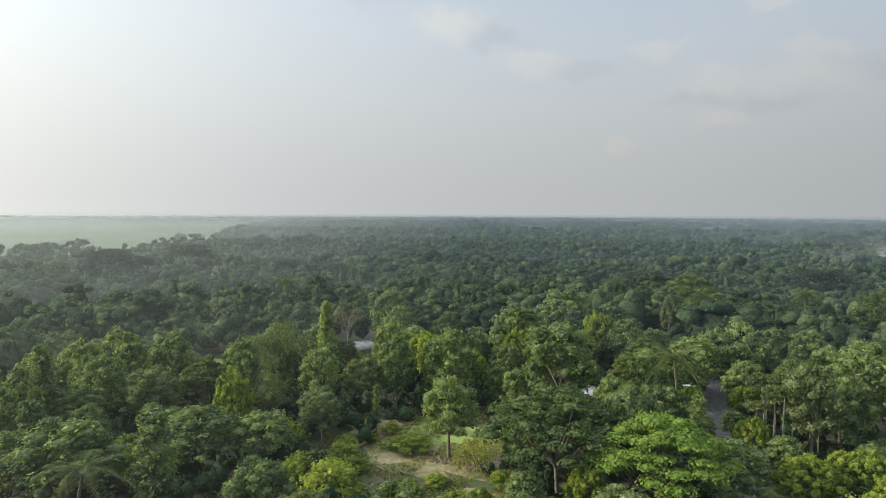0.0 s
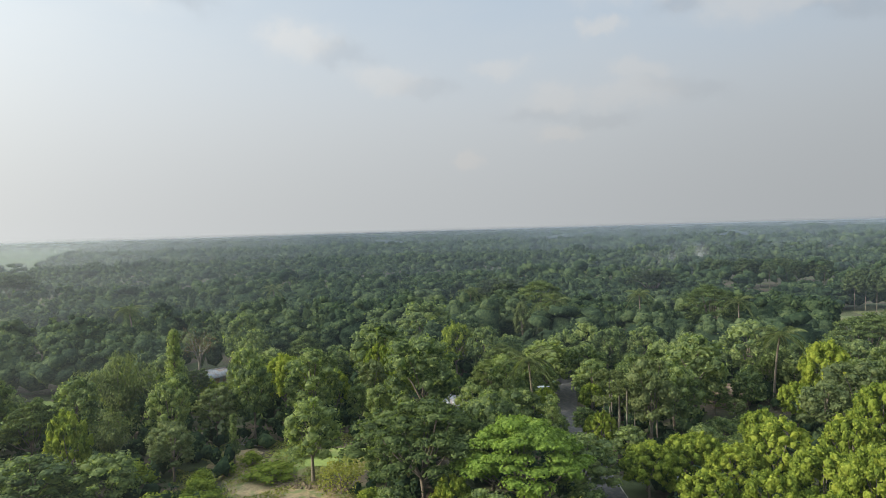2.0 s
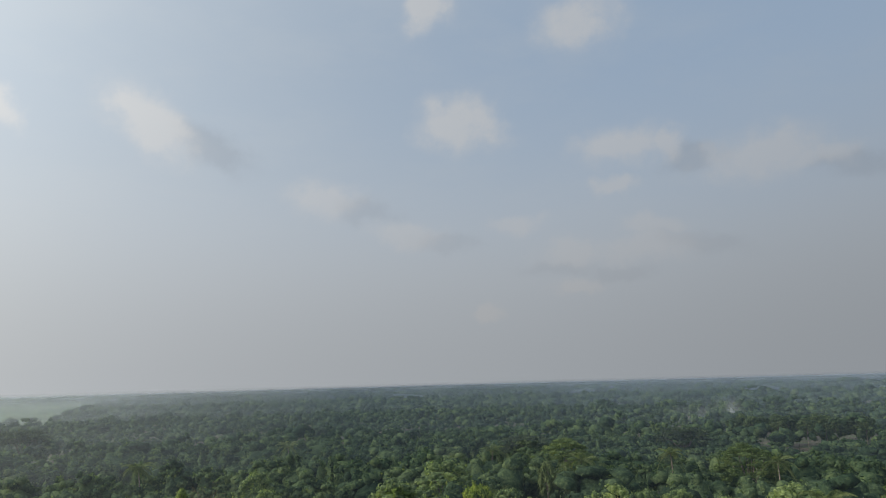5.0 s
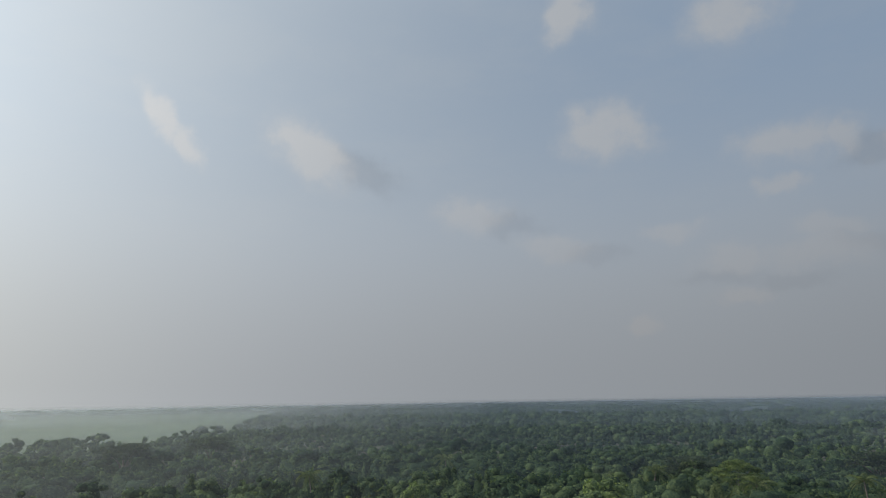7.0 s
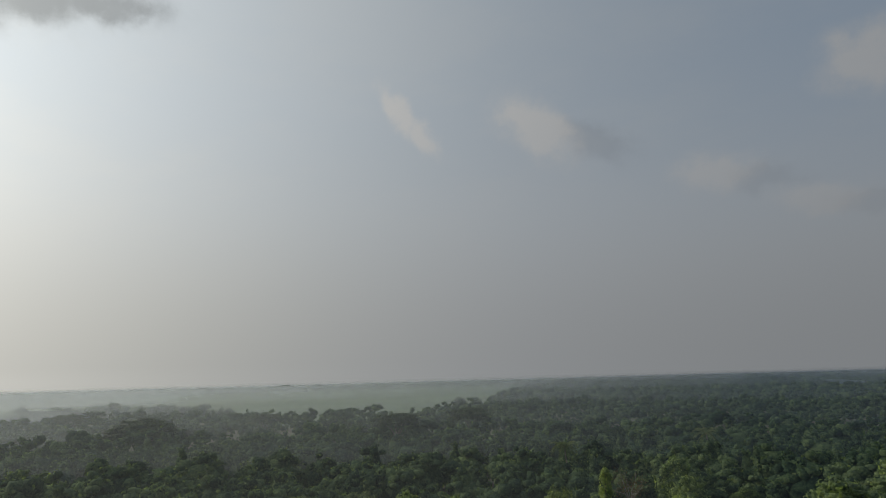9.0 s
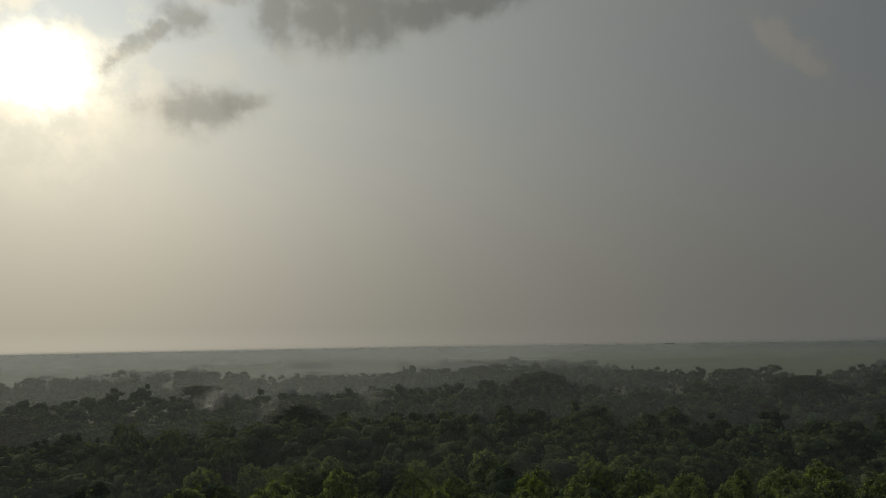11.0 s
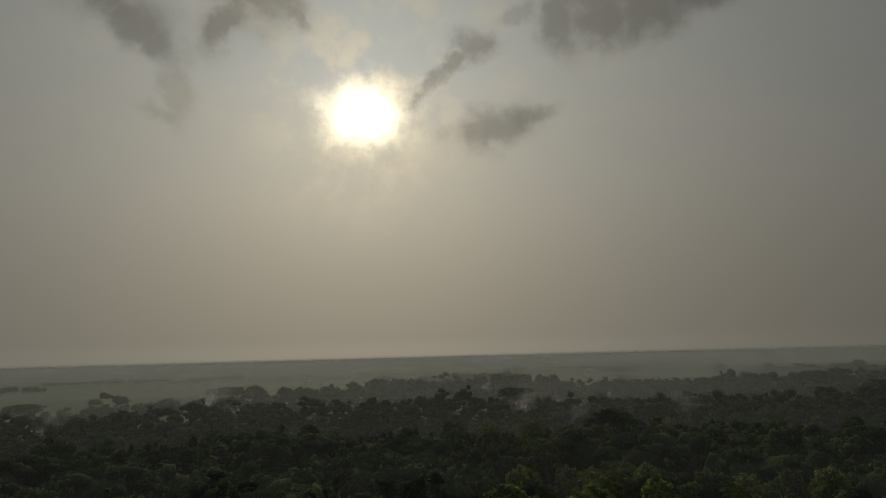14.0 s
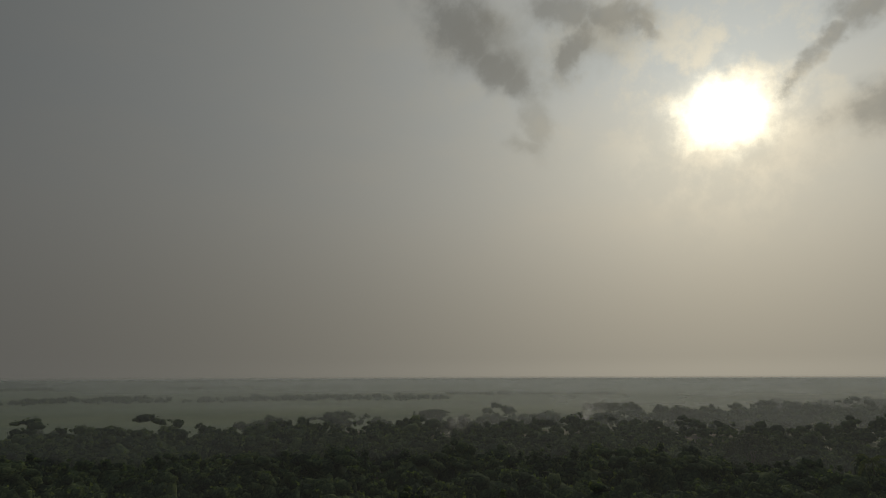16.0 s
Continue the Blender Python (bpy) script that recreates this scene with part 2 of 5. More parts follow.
GRASS = leaf_material("grass_blades", (0.09, 0.12, 0.032), (0.16, 0.19, 0.05), (0.27, 0.26, 0.09), 0.4, attr=True)
LEAF_DARK = leaf_material("leaf_dark_crown", (0.016, 0.028, 0.015), (0.034, 0.052, 0.024), (0.07, 0.095, 0.04), 0.3, cells=2.2)
# darker, bluer copies of the broad leaf: distance haze and shade in the colour
LEAF_MID = leaf_material("leaf_canopy_hazed", (0.03, 0.05, 0.031), (0.062, 0.094, 0.05), (0.13, 0.17, 0.078), 0.42, attr=True, cells=2.6, relief_strength=0.6, rough=0.9, gloss=0.03)
LEAF_FAR = leaf_material("leaf_woodland_hazed", (0.0195, 0.037, 0.023), (0.041, 0.069, 0.038), (0.096, 0.135, 0.06), 0.4, attr=True, cells=2.0, relief_strength=0.45, rough=0.9, gloss=0.03)
BARK = plain_material("bark", (0.09, 0.075, 0.055), (0.2, 0.17, 0.13), 6.0, 0.9, 0.6)
BARK_PALE = plain_material("bark_pale", (0.11, 0.1, 0.08), (0.21, 0.19, 0.155), 5.0, 0.85, 0.4)
ASPHALT = plain_material("asphalt", (0.04, 0.04, 0.042), (0.07, 0.069, 0.068), 9.0, 0.8, 0.3, (0.095, 0.09, 0.082))
KERB = plain_material("kerb_concrete", (0.22, 0.21, 0.18), (0.36, 0.34, 0.3), 1.2, 0.85, 0.3)
TIN = plain_material("tin_sheet", (0.2, 0.215, 0.23), (0.33, 0.345, 0.37), 2.0, 0.6, 0.1, (0.24, 0.18, 0.14), 0.2, 0.5)
PLASTER = plain_material("plaster", (0.26, 0.24, 0.2), (0.38, 0.35, 0.3), 2.0, 0.9, 0.2, (0.25, 0.22, 0.18))
OCHRE = plain_material("ochre_render", (0.36, 0.26, 0.15), (0.48, 0.37, 0.23), 2.5, 0.9, 0.3, (0.3, 0.2, 0.12))
MUD = plain_material("mud_wall", (0.24, 0.17, 0.11), (0.36, 0.27, 0.18), 3.0, 0.95, 0.4, (0.2, 0.14, 0.09))
TIMBER = plain_material("timber", (0.22, 0.14, 0.08), (0.38, 0.25, 0.16), 5.0, 0.85, 0.4, (0.45, 0.36, 0.28))
STEEL = plain_material("painted_steel", (0.34, 0.35, 0.36), (0.46, 0.47, 0.47), 3.0, 0.6, 0.05)
EARTH = plain_material("bare_earth", (0.16, 0.125, 0.066), (0.3, 0.235, 0.13), 1.3, 0.95, 0.7, (0.12, 0.14, 0.05), big=0.55)
CLOD = plain_material("earth_clod", (0.09, 0.07, 0.042), (0.17, 0.13, 0.08), 3.0, 0.95, 0.6)
LAWN = plain_material("lawn", (0.13, 0.18, 0.035), (0.2, 0.26, 0.065), 1.6, 0.95, 0.5, (0.19, 0.17, 0.065))
MEADOW = plain_material("meadow", (0.085, 0.11, 0.045), (0.13, 0.155, 0.062), 0.3, 0.95, 0.3, (0.15, 0.15, 0.07))
FIELD = plain_material("field", (0.045, 0.078, 0.036), (0.065, 0.1, 0.045), 0.05, 0.95, 0.1, (0.082, 0.112, 0.05), big=0.16)
WATER = plain_material("water", (0.05, 0.06, 0.06), (0.07, 0.08, 0.08), 0.6, 0.12, 0.05)


def ground_material():
    m, n = material("forest_floor")
    pos = n.node("ShaderNodeNewGeometry").outputs["Position"]
    fine, mid, big = n.noise(pos, 1.4, 6.0, 0.65), n.noise(pos, 0.12, 4.0), n.noise(pos, 0.006, 4.0)
    col = n.mix(n.ramp(fine, 0.35, 0.7), (0.05, 0.038, 0.024), (0.1, 0.08, 0.05))
    col = n.mix(n.ramp(mid, 0.42, 0.6), col, (0.045, 0.062, 0.02))
    col = n.mix(n.ramp(big, 0.5, 0.6), col, (0.06, 0.085, 0.028))
    bs = n.node("ShaderNodeBsdfPrincipled", {"Base Color": col, "Roughness": 0.95})
    bp = n.node("ShaderNodeBump", {"Height": fine, "Strength": 0.5, "Distance": 0.1})
    n.tree.links.new(bp.outputs[0], bs.inputs["Normal"])
    finish(n, bs.outputs[0])
    return m


FLOOR = ground_material()


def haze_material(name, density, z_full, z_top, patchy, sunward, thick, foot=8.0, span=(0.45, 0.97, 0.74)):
    """Thin haze painted on a sheet: mostly clear, the rest scatters sun and skylight both ways."""
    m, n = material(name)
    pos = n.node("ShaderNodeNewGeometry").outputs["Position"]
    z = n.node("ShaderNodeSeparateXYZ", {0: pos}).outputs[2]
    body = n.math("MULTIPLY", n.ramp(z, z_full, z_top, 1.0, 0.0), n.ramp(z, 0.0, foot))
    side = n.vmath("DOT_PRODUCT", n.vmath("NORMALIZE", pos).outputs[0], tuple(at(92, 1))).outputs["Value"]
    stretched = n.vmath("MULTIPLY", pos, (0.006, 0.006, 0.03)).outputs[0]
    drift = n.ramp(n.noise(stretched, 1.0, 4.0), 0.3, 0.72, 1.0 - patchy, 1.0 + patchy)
    drift = n.math("MULTIPLY", drift, n.ramp(side, *span, sunward))    # denser sunward: village smoke, and stand-in for the haze's glow towards the sun
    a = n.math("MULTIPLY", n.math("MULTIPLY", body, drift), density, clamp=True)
    # blue back face, warmer see-through colour imitate scattered light; thick scales the latter's brightness
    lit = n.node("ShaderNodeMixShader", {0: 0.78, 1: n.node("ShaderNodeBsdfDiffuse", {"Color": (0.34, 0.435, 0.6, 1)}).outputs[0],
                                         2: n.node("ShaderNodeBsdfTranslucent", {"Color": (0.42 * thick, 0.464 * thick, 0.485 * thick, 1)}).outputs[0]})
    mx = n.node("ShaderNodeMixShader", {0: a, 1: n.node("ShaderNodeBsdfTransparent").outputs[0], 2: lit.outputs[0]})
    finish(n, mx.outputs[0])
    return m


# ------------------------------------------------------------------ mesh helpers
def mesh_from(name, verts, faces_by_size, mats, tone=None, smooth=False, round_tris=False):
    """A mesh from arrays: verts (n, 3) and a list of (m, k) index arrays."""
    me = bpy.data.meshes.new(name)
    verts = np.asarray(verts, dtype=np.float32)
    me.vertices.add(len(verts))
    me.vertices.foreach_set("co", verts.ravel())
    faces_by_size = [np.asarray(f, dtype=np.int32) for f in faces_by_size if len(f)]
    loops = np.concatenate([f.ravel() for f in faces_by_size])
    sizes = np.concatenate([np.full(len(f), f.shape[1], dtype=np.int32) for f in faces_by_size])
    me.loops.add(len(loops))
    me.loops.foreach_set("vertex_index", loops)
    me.polygons.add(len(sizes))
    me.polygons.foreach_set("loop_start", np.concatenate([[0], np.cumsum(sizes)[:-1]]).astype(np.int32))
    me.polygons.foreach_set("use_smooth", np.full(len(sizes), smooth, dtype=bool) | (round_tris & (sizes == 3)))
    for m in mats if isinstance(mats, (list, tuple)) else [mats]:
        me.materials.append(m)
    if tone is not None:
        me.attributes.new("tone", "FLOAT", "POINT").data.foreach_set("value", np.asarray(tone, dtype=np.float32))
    me.update(calc_edges=True)
    return me


def part(name, mesh, parent, label=""):
    ob = new(name, mesh)
    ob.parent = parent
    return tagged(ob, label) if label else ob


def bm_mesh(name, bm, mat):
    me = bpy.data.meshes.new(name)
    bm.to_mesh(me)
    bm.free()
    me.materials.append(mat)
    return me


def box_mesh(name, sx, sy, sz, mat, bevel=0.01, lift=True):
    bm = bmesh.new()
    bmesh.ops.create_cube(bm, size=1.0, matrix=Matrix.Translation((0, 0, sz / 2 if lift else 0)) @ Matrix.Diagonal((sx, sy, sz, 1)))
    if bevel:
        bmesh.ops.bevel(bm, geom=bm.edges[:], offset=bevel, segments=1, affect="EDGES")
    return bm_mesh(name, bm, mat)


class Soup:
    """Collects leaf cards, lumps and tubes into one mesh."""

    def __init__(self):
        self.v, self.q, self.t, self.tone, self.n = [], [], [], [], 0

    def add(self, v, q=None, t=None, tone=0.0):
        v = np.asarray(v, dtype=np.float64)
        if q is not None and len(q):
            self.q.append(np.asarray(q) + self.n)
        if t is not None and len(t):
            self.t.append(np.asarray(t) + self.n)
        self.v.append(v)
        self.tone.append(np.broadcast_to(np.asarray(tone, dtype=np.float64), (len(v),)))
        self.n += len(v)

    def cards(self, c, nrm, size, rng, aspect=0.55, along=None, fold=0.18, tone=0.0):
        """Pointed, slightly folded leaves at c, facing nrm."""
        m = len(c)
        nrm = nrm / np.maximum(np.linalg.norm(nrm, axis=1, keepdims=True), 1e-6)
        a = rng.normal(size=(m, 3)) if along is None else along
        a = a - nrm * (a * nrm).sum(1, keepdims=True)
        a /= np.maximum(np.linalg.norm(a, axis=1, keepdims=True), 1e-6)
        b = np.cross(nrm, a)
        s = np.broadcast_to(np.asarray(size), (m,))[:, None]
        v = np.stack([c - a * s * 0.5, c + b * s * aspect * 0.5 - nrm * s * fold + a * s * 0.05,
                      c + a * s * 0.5 - nrm * s * 0.15, c - b * s * aspect * 0.5 - nrm * s * fold + a * s * 0.05], 1).reshape(-1, 3)
        tone = np.repeat(np.broadcast_to(np.asarray(tone), (m,)), 4)
        self.add(v, q=np.arange(m * 4).reshape(m, 4), tone=tone)

    def tube(self, pts, radii, sides=6):
        pts, radii = np.asarray(pts, dtype=float), np.asarray(radii, dtype=float)
        k = len(pts)
        d = np.gradient(pts, axis=0)
        d /= np.maximum(np.linalg.norm(d, axis=1, keepdims=True), 1e-6)
        ref = np.where(np.abs(d[:, 2:3]) > 0.9, np.array([[1.0, 0, 0]]), np.array([[0, 0, 1.0]]))
        x = np.cross(d, ref)
        x /= np.maximum(np.linalg.norm(x, axis=1, keepdims=True), 1e-6)
        y = np.cross(d, x)
        ang = np.arange(sides) / sides * 2 * math.pi
        v = (pts[:, None] + radii[:, None, None] * (np.cos(ang)[None, :, None] * x[:, None] + np.sin(ang)[None, :, None] * y[:, None])).reshape(-1, 3)
        i, j = np.meshgrid(np.arange(k - 1), np.arange(sides), indexing="ij")
        q = np.stack([i * sides + j, i * sides + (j + 1) % sides, (i + 1) * sides + (j + 1) % sides, (i + 1) * sides + j], -1).reshape(-1, 4)
        self.add(v, q=q)

    def lumps(self, c, radii, rng, jitter=0.14, tone=0.0):
        """Low twenty-sided lumps at c (m, 3) with radii (m, 3)."""
        m = len(c)
        spin = rng.uniform(0, 6.28, m)
        v = np.broadcast_to(ICO_V, (m, 12, 3)).copy() * (1 + rng.normal(size=(m, 12, 1)) * jitter)
        cs, sn = np.cos(spin)[:, None], np.sin(spin)[:, None]
        v = np.stack([v[..., 0] * cs - v[..., 1] * sn, v[..., 0] * sn + v[..., 1] * cs, v[..., 2]], -1)
        v = (v * radii[:, None, :] + c[:, None, :]).reshape(-1, 3)
        t = (ICO_T[None] + (np.arange(m) * 12)[:, None, None]).reshape(-1, 3)
        self.add(v, t=t, tone=np.repeat(np.broadcast_to(np.asarray(tone), (m,)), 12))

    def mesh(self, name, mats, smooth=False, tone=False):
        return mesh_from(name, np.concatenate(self.v), [np.concatenate(f) for f in (self.q, self.t) if f],
                         mats, tone=np.concatenate(self.tone) if tone else None, smooth=smooth, round_tris=True)


_bm = bmesh.new()
bmesh.ops.create_icosphere(_bm, subdivisions=1, radius=1.0)
_turn = Euler((0.55, 0.3, 0.2)).to_matrix()
ICO_V = np.array([tuple(_turn @ v.co) for v in _bm.verts])
ICO_T = np.array([[v.index for v in f.verts] for f in _bm.faces if (_turn @ f.calc_center_median()).z > -0.55])
_bm.free()


def sphere_points(rng, m, low=-0.35):
    z = rng.uniform(low, 1.0, m)
    a = rng.uniform(0, 2 * math.pi, m)
    r = np.sqrt(np.maximum(0, 1 - z * z))
    return np.stack([r * np.cos(a), r * np.sin(a), z], 1)


# ------------------------------------------------------------------ trees (unit: real metres, scaled a little per copy)
def clump_leaves(soup, rng, centers, radii, per, size, core=0.66, droop=0.25, aspect=0.62):
    for c, r in zip(centers, radii):
        p = sphere_points(rng, per, -0.6)
        pos = c + p * r * rng.uniform(0.78, 1.12, (per, 1))
        nrm = p / r
        nrm /= np.linalg.norm(nrm, axis=1, keepdims=True)
        nrm = nrm + rng.normal(size=(per, 3)) * 0.42 + np.array([0, 0, 0.2])
        along = p * 0.8 + rng.normal(size=(per, 3)) * 0.6 - np.array([0, 0, droop])
        soup.cards(pos, nrm, size * rng.uniform(0.65, 1.3, per), rng, aspect, along)
    if core:
        soup.lumps(np.asarray(centers), np.asarray(radii) * core, rng)


def crown_centers(rng, kind, width, height, low=0.16):
    """Where the clumps of a crown sit, and how large they are."""
    c, r = [], []
    if kind == "round":
        bottom = height * low
        mid, half = (height + bottom) / 2, (height - bottom) / 2
        m = 46
        for i in range(m):
            z = 1 - (i + 0.5) / m * 1.62
            a = i * 2.39996 + rng.uniform(-0.4, 0.4)
            rr = math.sqrt(max(0, 1 - z * z))
            s = rng.uniform(0.62, 0.98)
            rad = width * rng.uniform(0.09, 0.155)
            c.append(((width / 2 - rad * 0.6) * rr * s * math.cos(a), (width / 2 - rad * 0.6) * rr * s * math.sin(a),
                      mid + (half - rad * 0.5) * z * rng.uniform(0.8, 1.05)))
            r.append((rad, rad, rad * rng.uniform(0.7, 0.95)))
    elif kind == "tufted":
        bottom = height * low
        mid, half = (height + bottom) / 2, (height - bottom) / 2
        for i in range(84):
            z = 1 - (i + 0.5) / 84 * 1.5
            a = i * 2.39996 + rng.uniform(-0.5, 0.5)
            rr, s = math.sqrt(max(0, 1 - z * z)), rng.uniform(0.7, 1.0)
            rad = width * rng.uniform(0.06, 0.1)
            c.append((width * 0.46 * rr * s * math.cos(a), width * 0.46 * rr * s * math.sin(a), mid + (half - rad) * z * rng.uniform(0.82, 1.05)))
            r.append((rad, rad, rad * rng.uniform(1.0, 1.4)))
    elif kind == "umbrella":
        for i in range(64):
            f = math.sqrt((i + 0.5) / 64)
            a = i * 2.39996 + rng.uniform(-0.3, 0.3)
            rad = width * rng.uniform(0.07, 0.115)
            c.append((width * 0.46 * f * math.cos(a), width * 0.46 * f * math.sin(a),
                      height * (0.95 - 0.36 * f ** 2.2) + rng.uniform(-0.6, 0.35)))
            r.append((rad, rad, rad * 0.34))
        for i in range(12):
            a, f = rng.uniform(0, 6.28), rng.uniform(0.5, 1.0)
            rad = width * rng.uniform(0.06, 0.1)
            c.append((width * 0.42 * f * math.cos(a), width * 0.42 * f * math.sin(a), height * rng.uniform(0.46, 0.62)))
            r.append((rad, rad, rad * 0.4))
    elif kind == "flat":
        for i in range(60):
            f = math.sqrt((i + 0.5) / 60)
            a = i * 2.39996 + rng.uniform(-0.5, 0.5)
            layer = i % 3
            rad = width * rng.uniform(0.055, 0.1)
            c.append((width * 0.5 * f * math.cos(a), width * 0.46 * f * math.sin(a),
                      height * (0.96 - 0.1 * f ** 2 - 0.085 * layer) + rng.uniform(-0.25, 0.25)))
            r.append((rad * 1.25, rad * 1.25, rad * 0.3))
    elif kind == "column":
        for i in range(22):
            f = i / 21
            a = i * 2.4
            rad = width * rng.uniform(0.2, 0.3) * (1.15 - 0.5 * f)
            off = width * 0.25 * (1 - 0.6 * f)
            c.append((off * math.cos(a), off * math.sin(a), height * (0.25 + 0.7 * f)))
            r.append((rad, rad, rad * rng.uniform(0.8, 1.2)))
    elif kind == "shrub":
        for i in range(14):
            a, f = i * 2.4, math.sqrt((i + 0.5) / 14)
            rad = width * rng.uniform(0.14, 0.22)
            c.append((width * 0.36 * f * math.cos(a), width * 0.36 * f * math.sin(a), height * (0.75 - 0.45 * f * f) * rng.uniform(0.8, 1.1)))
            r.append((rad, rad, rad * 0.8))
    return np.array(c), np.array(r)


def build_tree(name, kind, width, height, leaf, seed, per=46, size=0.42, bark=None, label="", category="tree", limbs=9, low=0.16, fork_at=None, girth=0.019, core=0.66):
    rng = np.random.default_rng(seed)
    tree = tagged(new(name), label, category)
    c, r = crown_centers(rng, kind, width, height, low)
    wood = Soup()
    lean = rng.normal(size=2) * 0.25
    fork = height * {"round": 0.36, "tufted": 0.36, "umbrella": 0.34, "flat": 0.45, "column": 0.8, "shrub": 0.15}[kind] if fork_at is None else height * fork_at
    base = girth * height + 0.03
    trunk = np.array([(0, 0, -0.3), (lean[0] * 0.2, lean[1] * 0.2, fork * 0.45), (lean[0] * 0.7, lean[1] * 0.7, fork)])
    wood.tube(trunk, [base * 1.2, base * 0.85, base * 0.65], 7)
    order = rng.permutation(len(c))[:limbs]
    for i in order:
        start = trunk[2] * rng.uniform(0.75, 1.0)
        end = c[i]
        mid = (start + end) / 2 + np.array([0, 0, 0.12 * np.linalg.norm(end - start)]) * (1 if kind != "umbrella" else -0.6)
        wood.tube([start, mid, end], [base * 0.45, base * 0.28, base * 0.1], 5)
    leaves = Soup()
    clump_leaves(leaves, rng, c, r, per, size, core)
    part("trunk", wood.mesh("trunk", bark or BARK, smooth=True), tree)
    part("crown", leaves.mesh("crown", leaf), tree)
    return tree


def build_palm(name, height, span, seed, label, fronds=15, lean=0.8):
    """A coconut palm: ringed leaning trunk, drooping fronds with many leaflets, and nuts."""
    rng = np.random.default_rng(seed)
    palm = tagged(new(name), label, "palm tree")
    wood = Soup()
    f = np.linspace(0, 1, 9)
    pts = np.stack([lean * f ** 2, 0.1 * np.sin(f * 3), -0.3 + (height + 0.3) * f], 1)
    wood.tube(pts, 0.19 - 0.08 * f + 0.05 * (f < 0.1), 7)
    part("trunk", wood.mesh("trunk", BARK, smooth=True), palm)
    top = pts[-1]
    shapes = []
    for k in range(3):
        s = Soup()
        length = span / 2 * rng.uniform(1.05, 1.25)
        rise = (0.95, 0.45, -0.1)[k]
        u = np.linspace(0, 1, 8)
        arc = np.stack([length * u * (1 - 0.12 * u), 0 * u, length * (rise * u - (0.75 + 0.1 * k) * u ** 2)], 1)
        s.tube(arc, 0.035 * (1.1 - u), 4)
        m = 40
        uu = np.repeat(np.linspace(0.1, 0.99, m // 2), 2)
        side = np.tile([1.0, -1.0], m // 2)
        root = np.stack([np.interp(uu, u, arc[:, i]) for i in range(3)], 1)
        reach = 0.75 * np.sin(math.pi * np.clip(uu * 0.9 + 0.08, 0, 1)) + 0.15
        tip = root + np.stack([0.35 * reach, side * reach * 0.8, -0.45 * reach], 1)
        wide = np.array([0.07, 0, 0.0])
        v = np.stack([root - wide, (root + tip) / 2 - wide * 1.3 + np.array([0, 0, 0.06]), tip, (root + tip) / 2 + wide * 1.3 + np.array([0, 0, 0.06])], 1).reshape(-1, 3)
        s.add(v, q=np.arange(m * 4).reshape(m, 4))
        shapes.append(s.mesh("frond", LEAF_PALM))
    for i in range(fronds):
        ob = part("frond", shapes[i * 3 // fronds], palm)
        ob.matrix_basis = pose(*top, 0, rng.uniform(-8, 8), i * 137.5 + rng.uniform(-12, 12))
    bm = bmesh.new()
    bmesh.ops.create_icosphere(bm, subdivisions=1, radius=0.13)
    nut = bm_mesh("coconut", bm, LEAF_DRY)
    for i in range(5):
        ob = part("coconut", nut, palm)
        ob.matrix_basis = Matrix.Translation((top[0] + 0.24 * math.cos(i * 1.3), top[1] + 0.24 * math.sin(i * 1.3), top[2] - 0.2))
    return palm


def build_areca(name, seed, label):
    """A slim betel palm: pale straight stem and a small feathery head."""
    rng = np.random.default_rng(seed)
    palm = tagged(new(name), label, "palm tree")
    wood = Soup()
    wood.tube([(0, 0, -0.2), (0.05, 0, 4.0), (0.1, 0.05, 7.2)], [0.085, 0.065, 0.05], 6)
    part("trunk", wood.mesh("trunk", BARK_PALE, smooth=True), palm)
    s = Soup()
    for i in range(11):
        a = i * 2.4
        u = np.linspace(0, 1, 5)
        out = 1.5 * u
        arc = np.stack([0.1 + out * math.cos(a), out * math.sin(a), 7.2 + 1.2 * u - 1.3 * u ** 2 + 0.2 * (i % 3) * u], 1)
        s.tube(arc, 0.03 * (1.1 - u), 3)
        m = 24
        uu = rng.uniform(0.15, 1, m)
        root = np.stack([np.interp(uu, u, arc[:, k]) for k in range(3)], 1)
        s.cards(root - np.array([0, 0, 0.12]), rng.normal(size=(m, 3)) + np.array([0, 0, 0.8]), 0.75, rng, 0.3)
    part("crown", s.mesh("crown", LEAF_PALM), palm)
    return palm


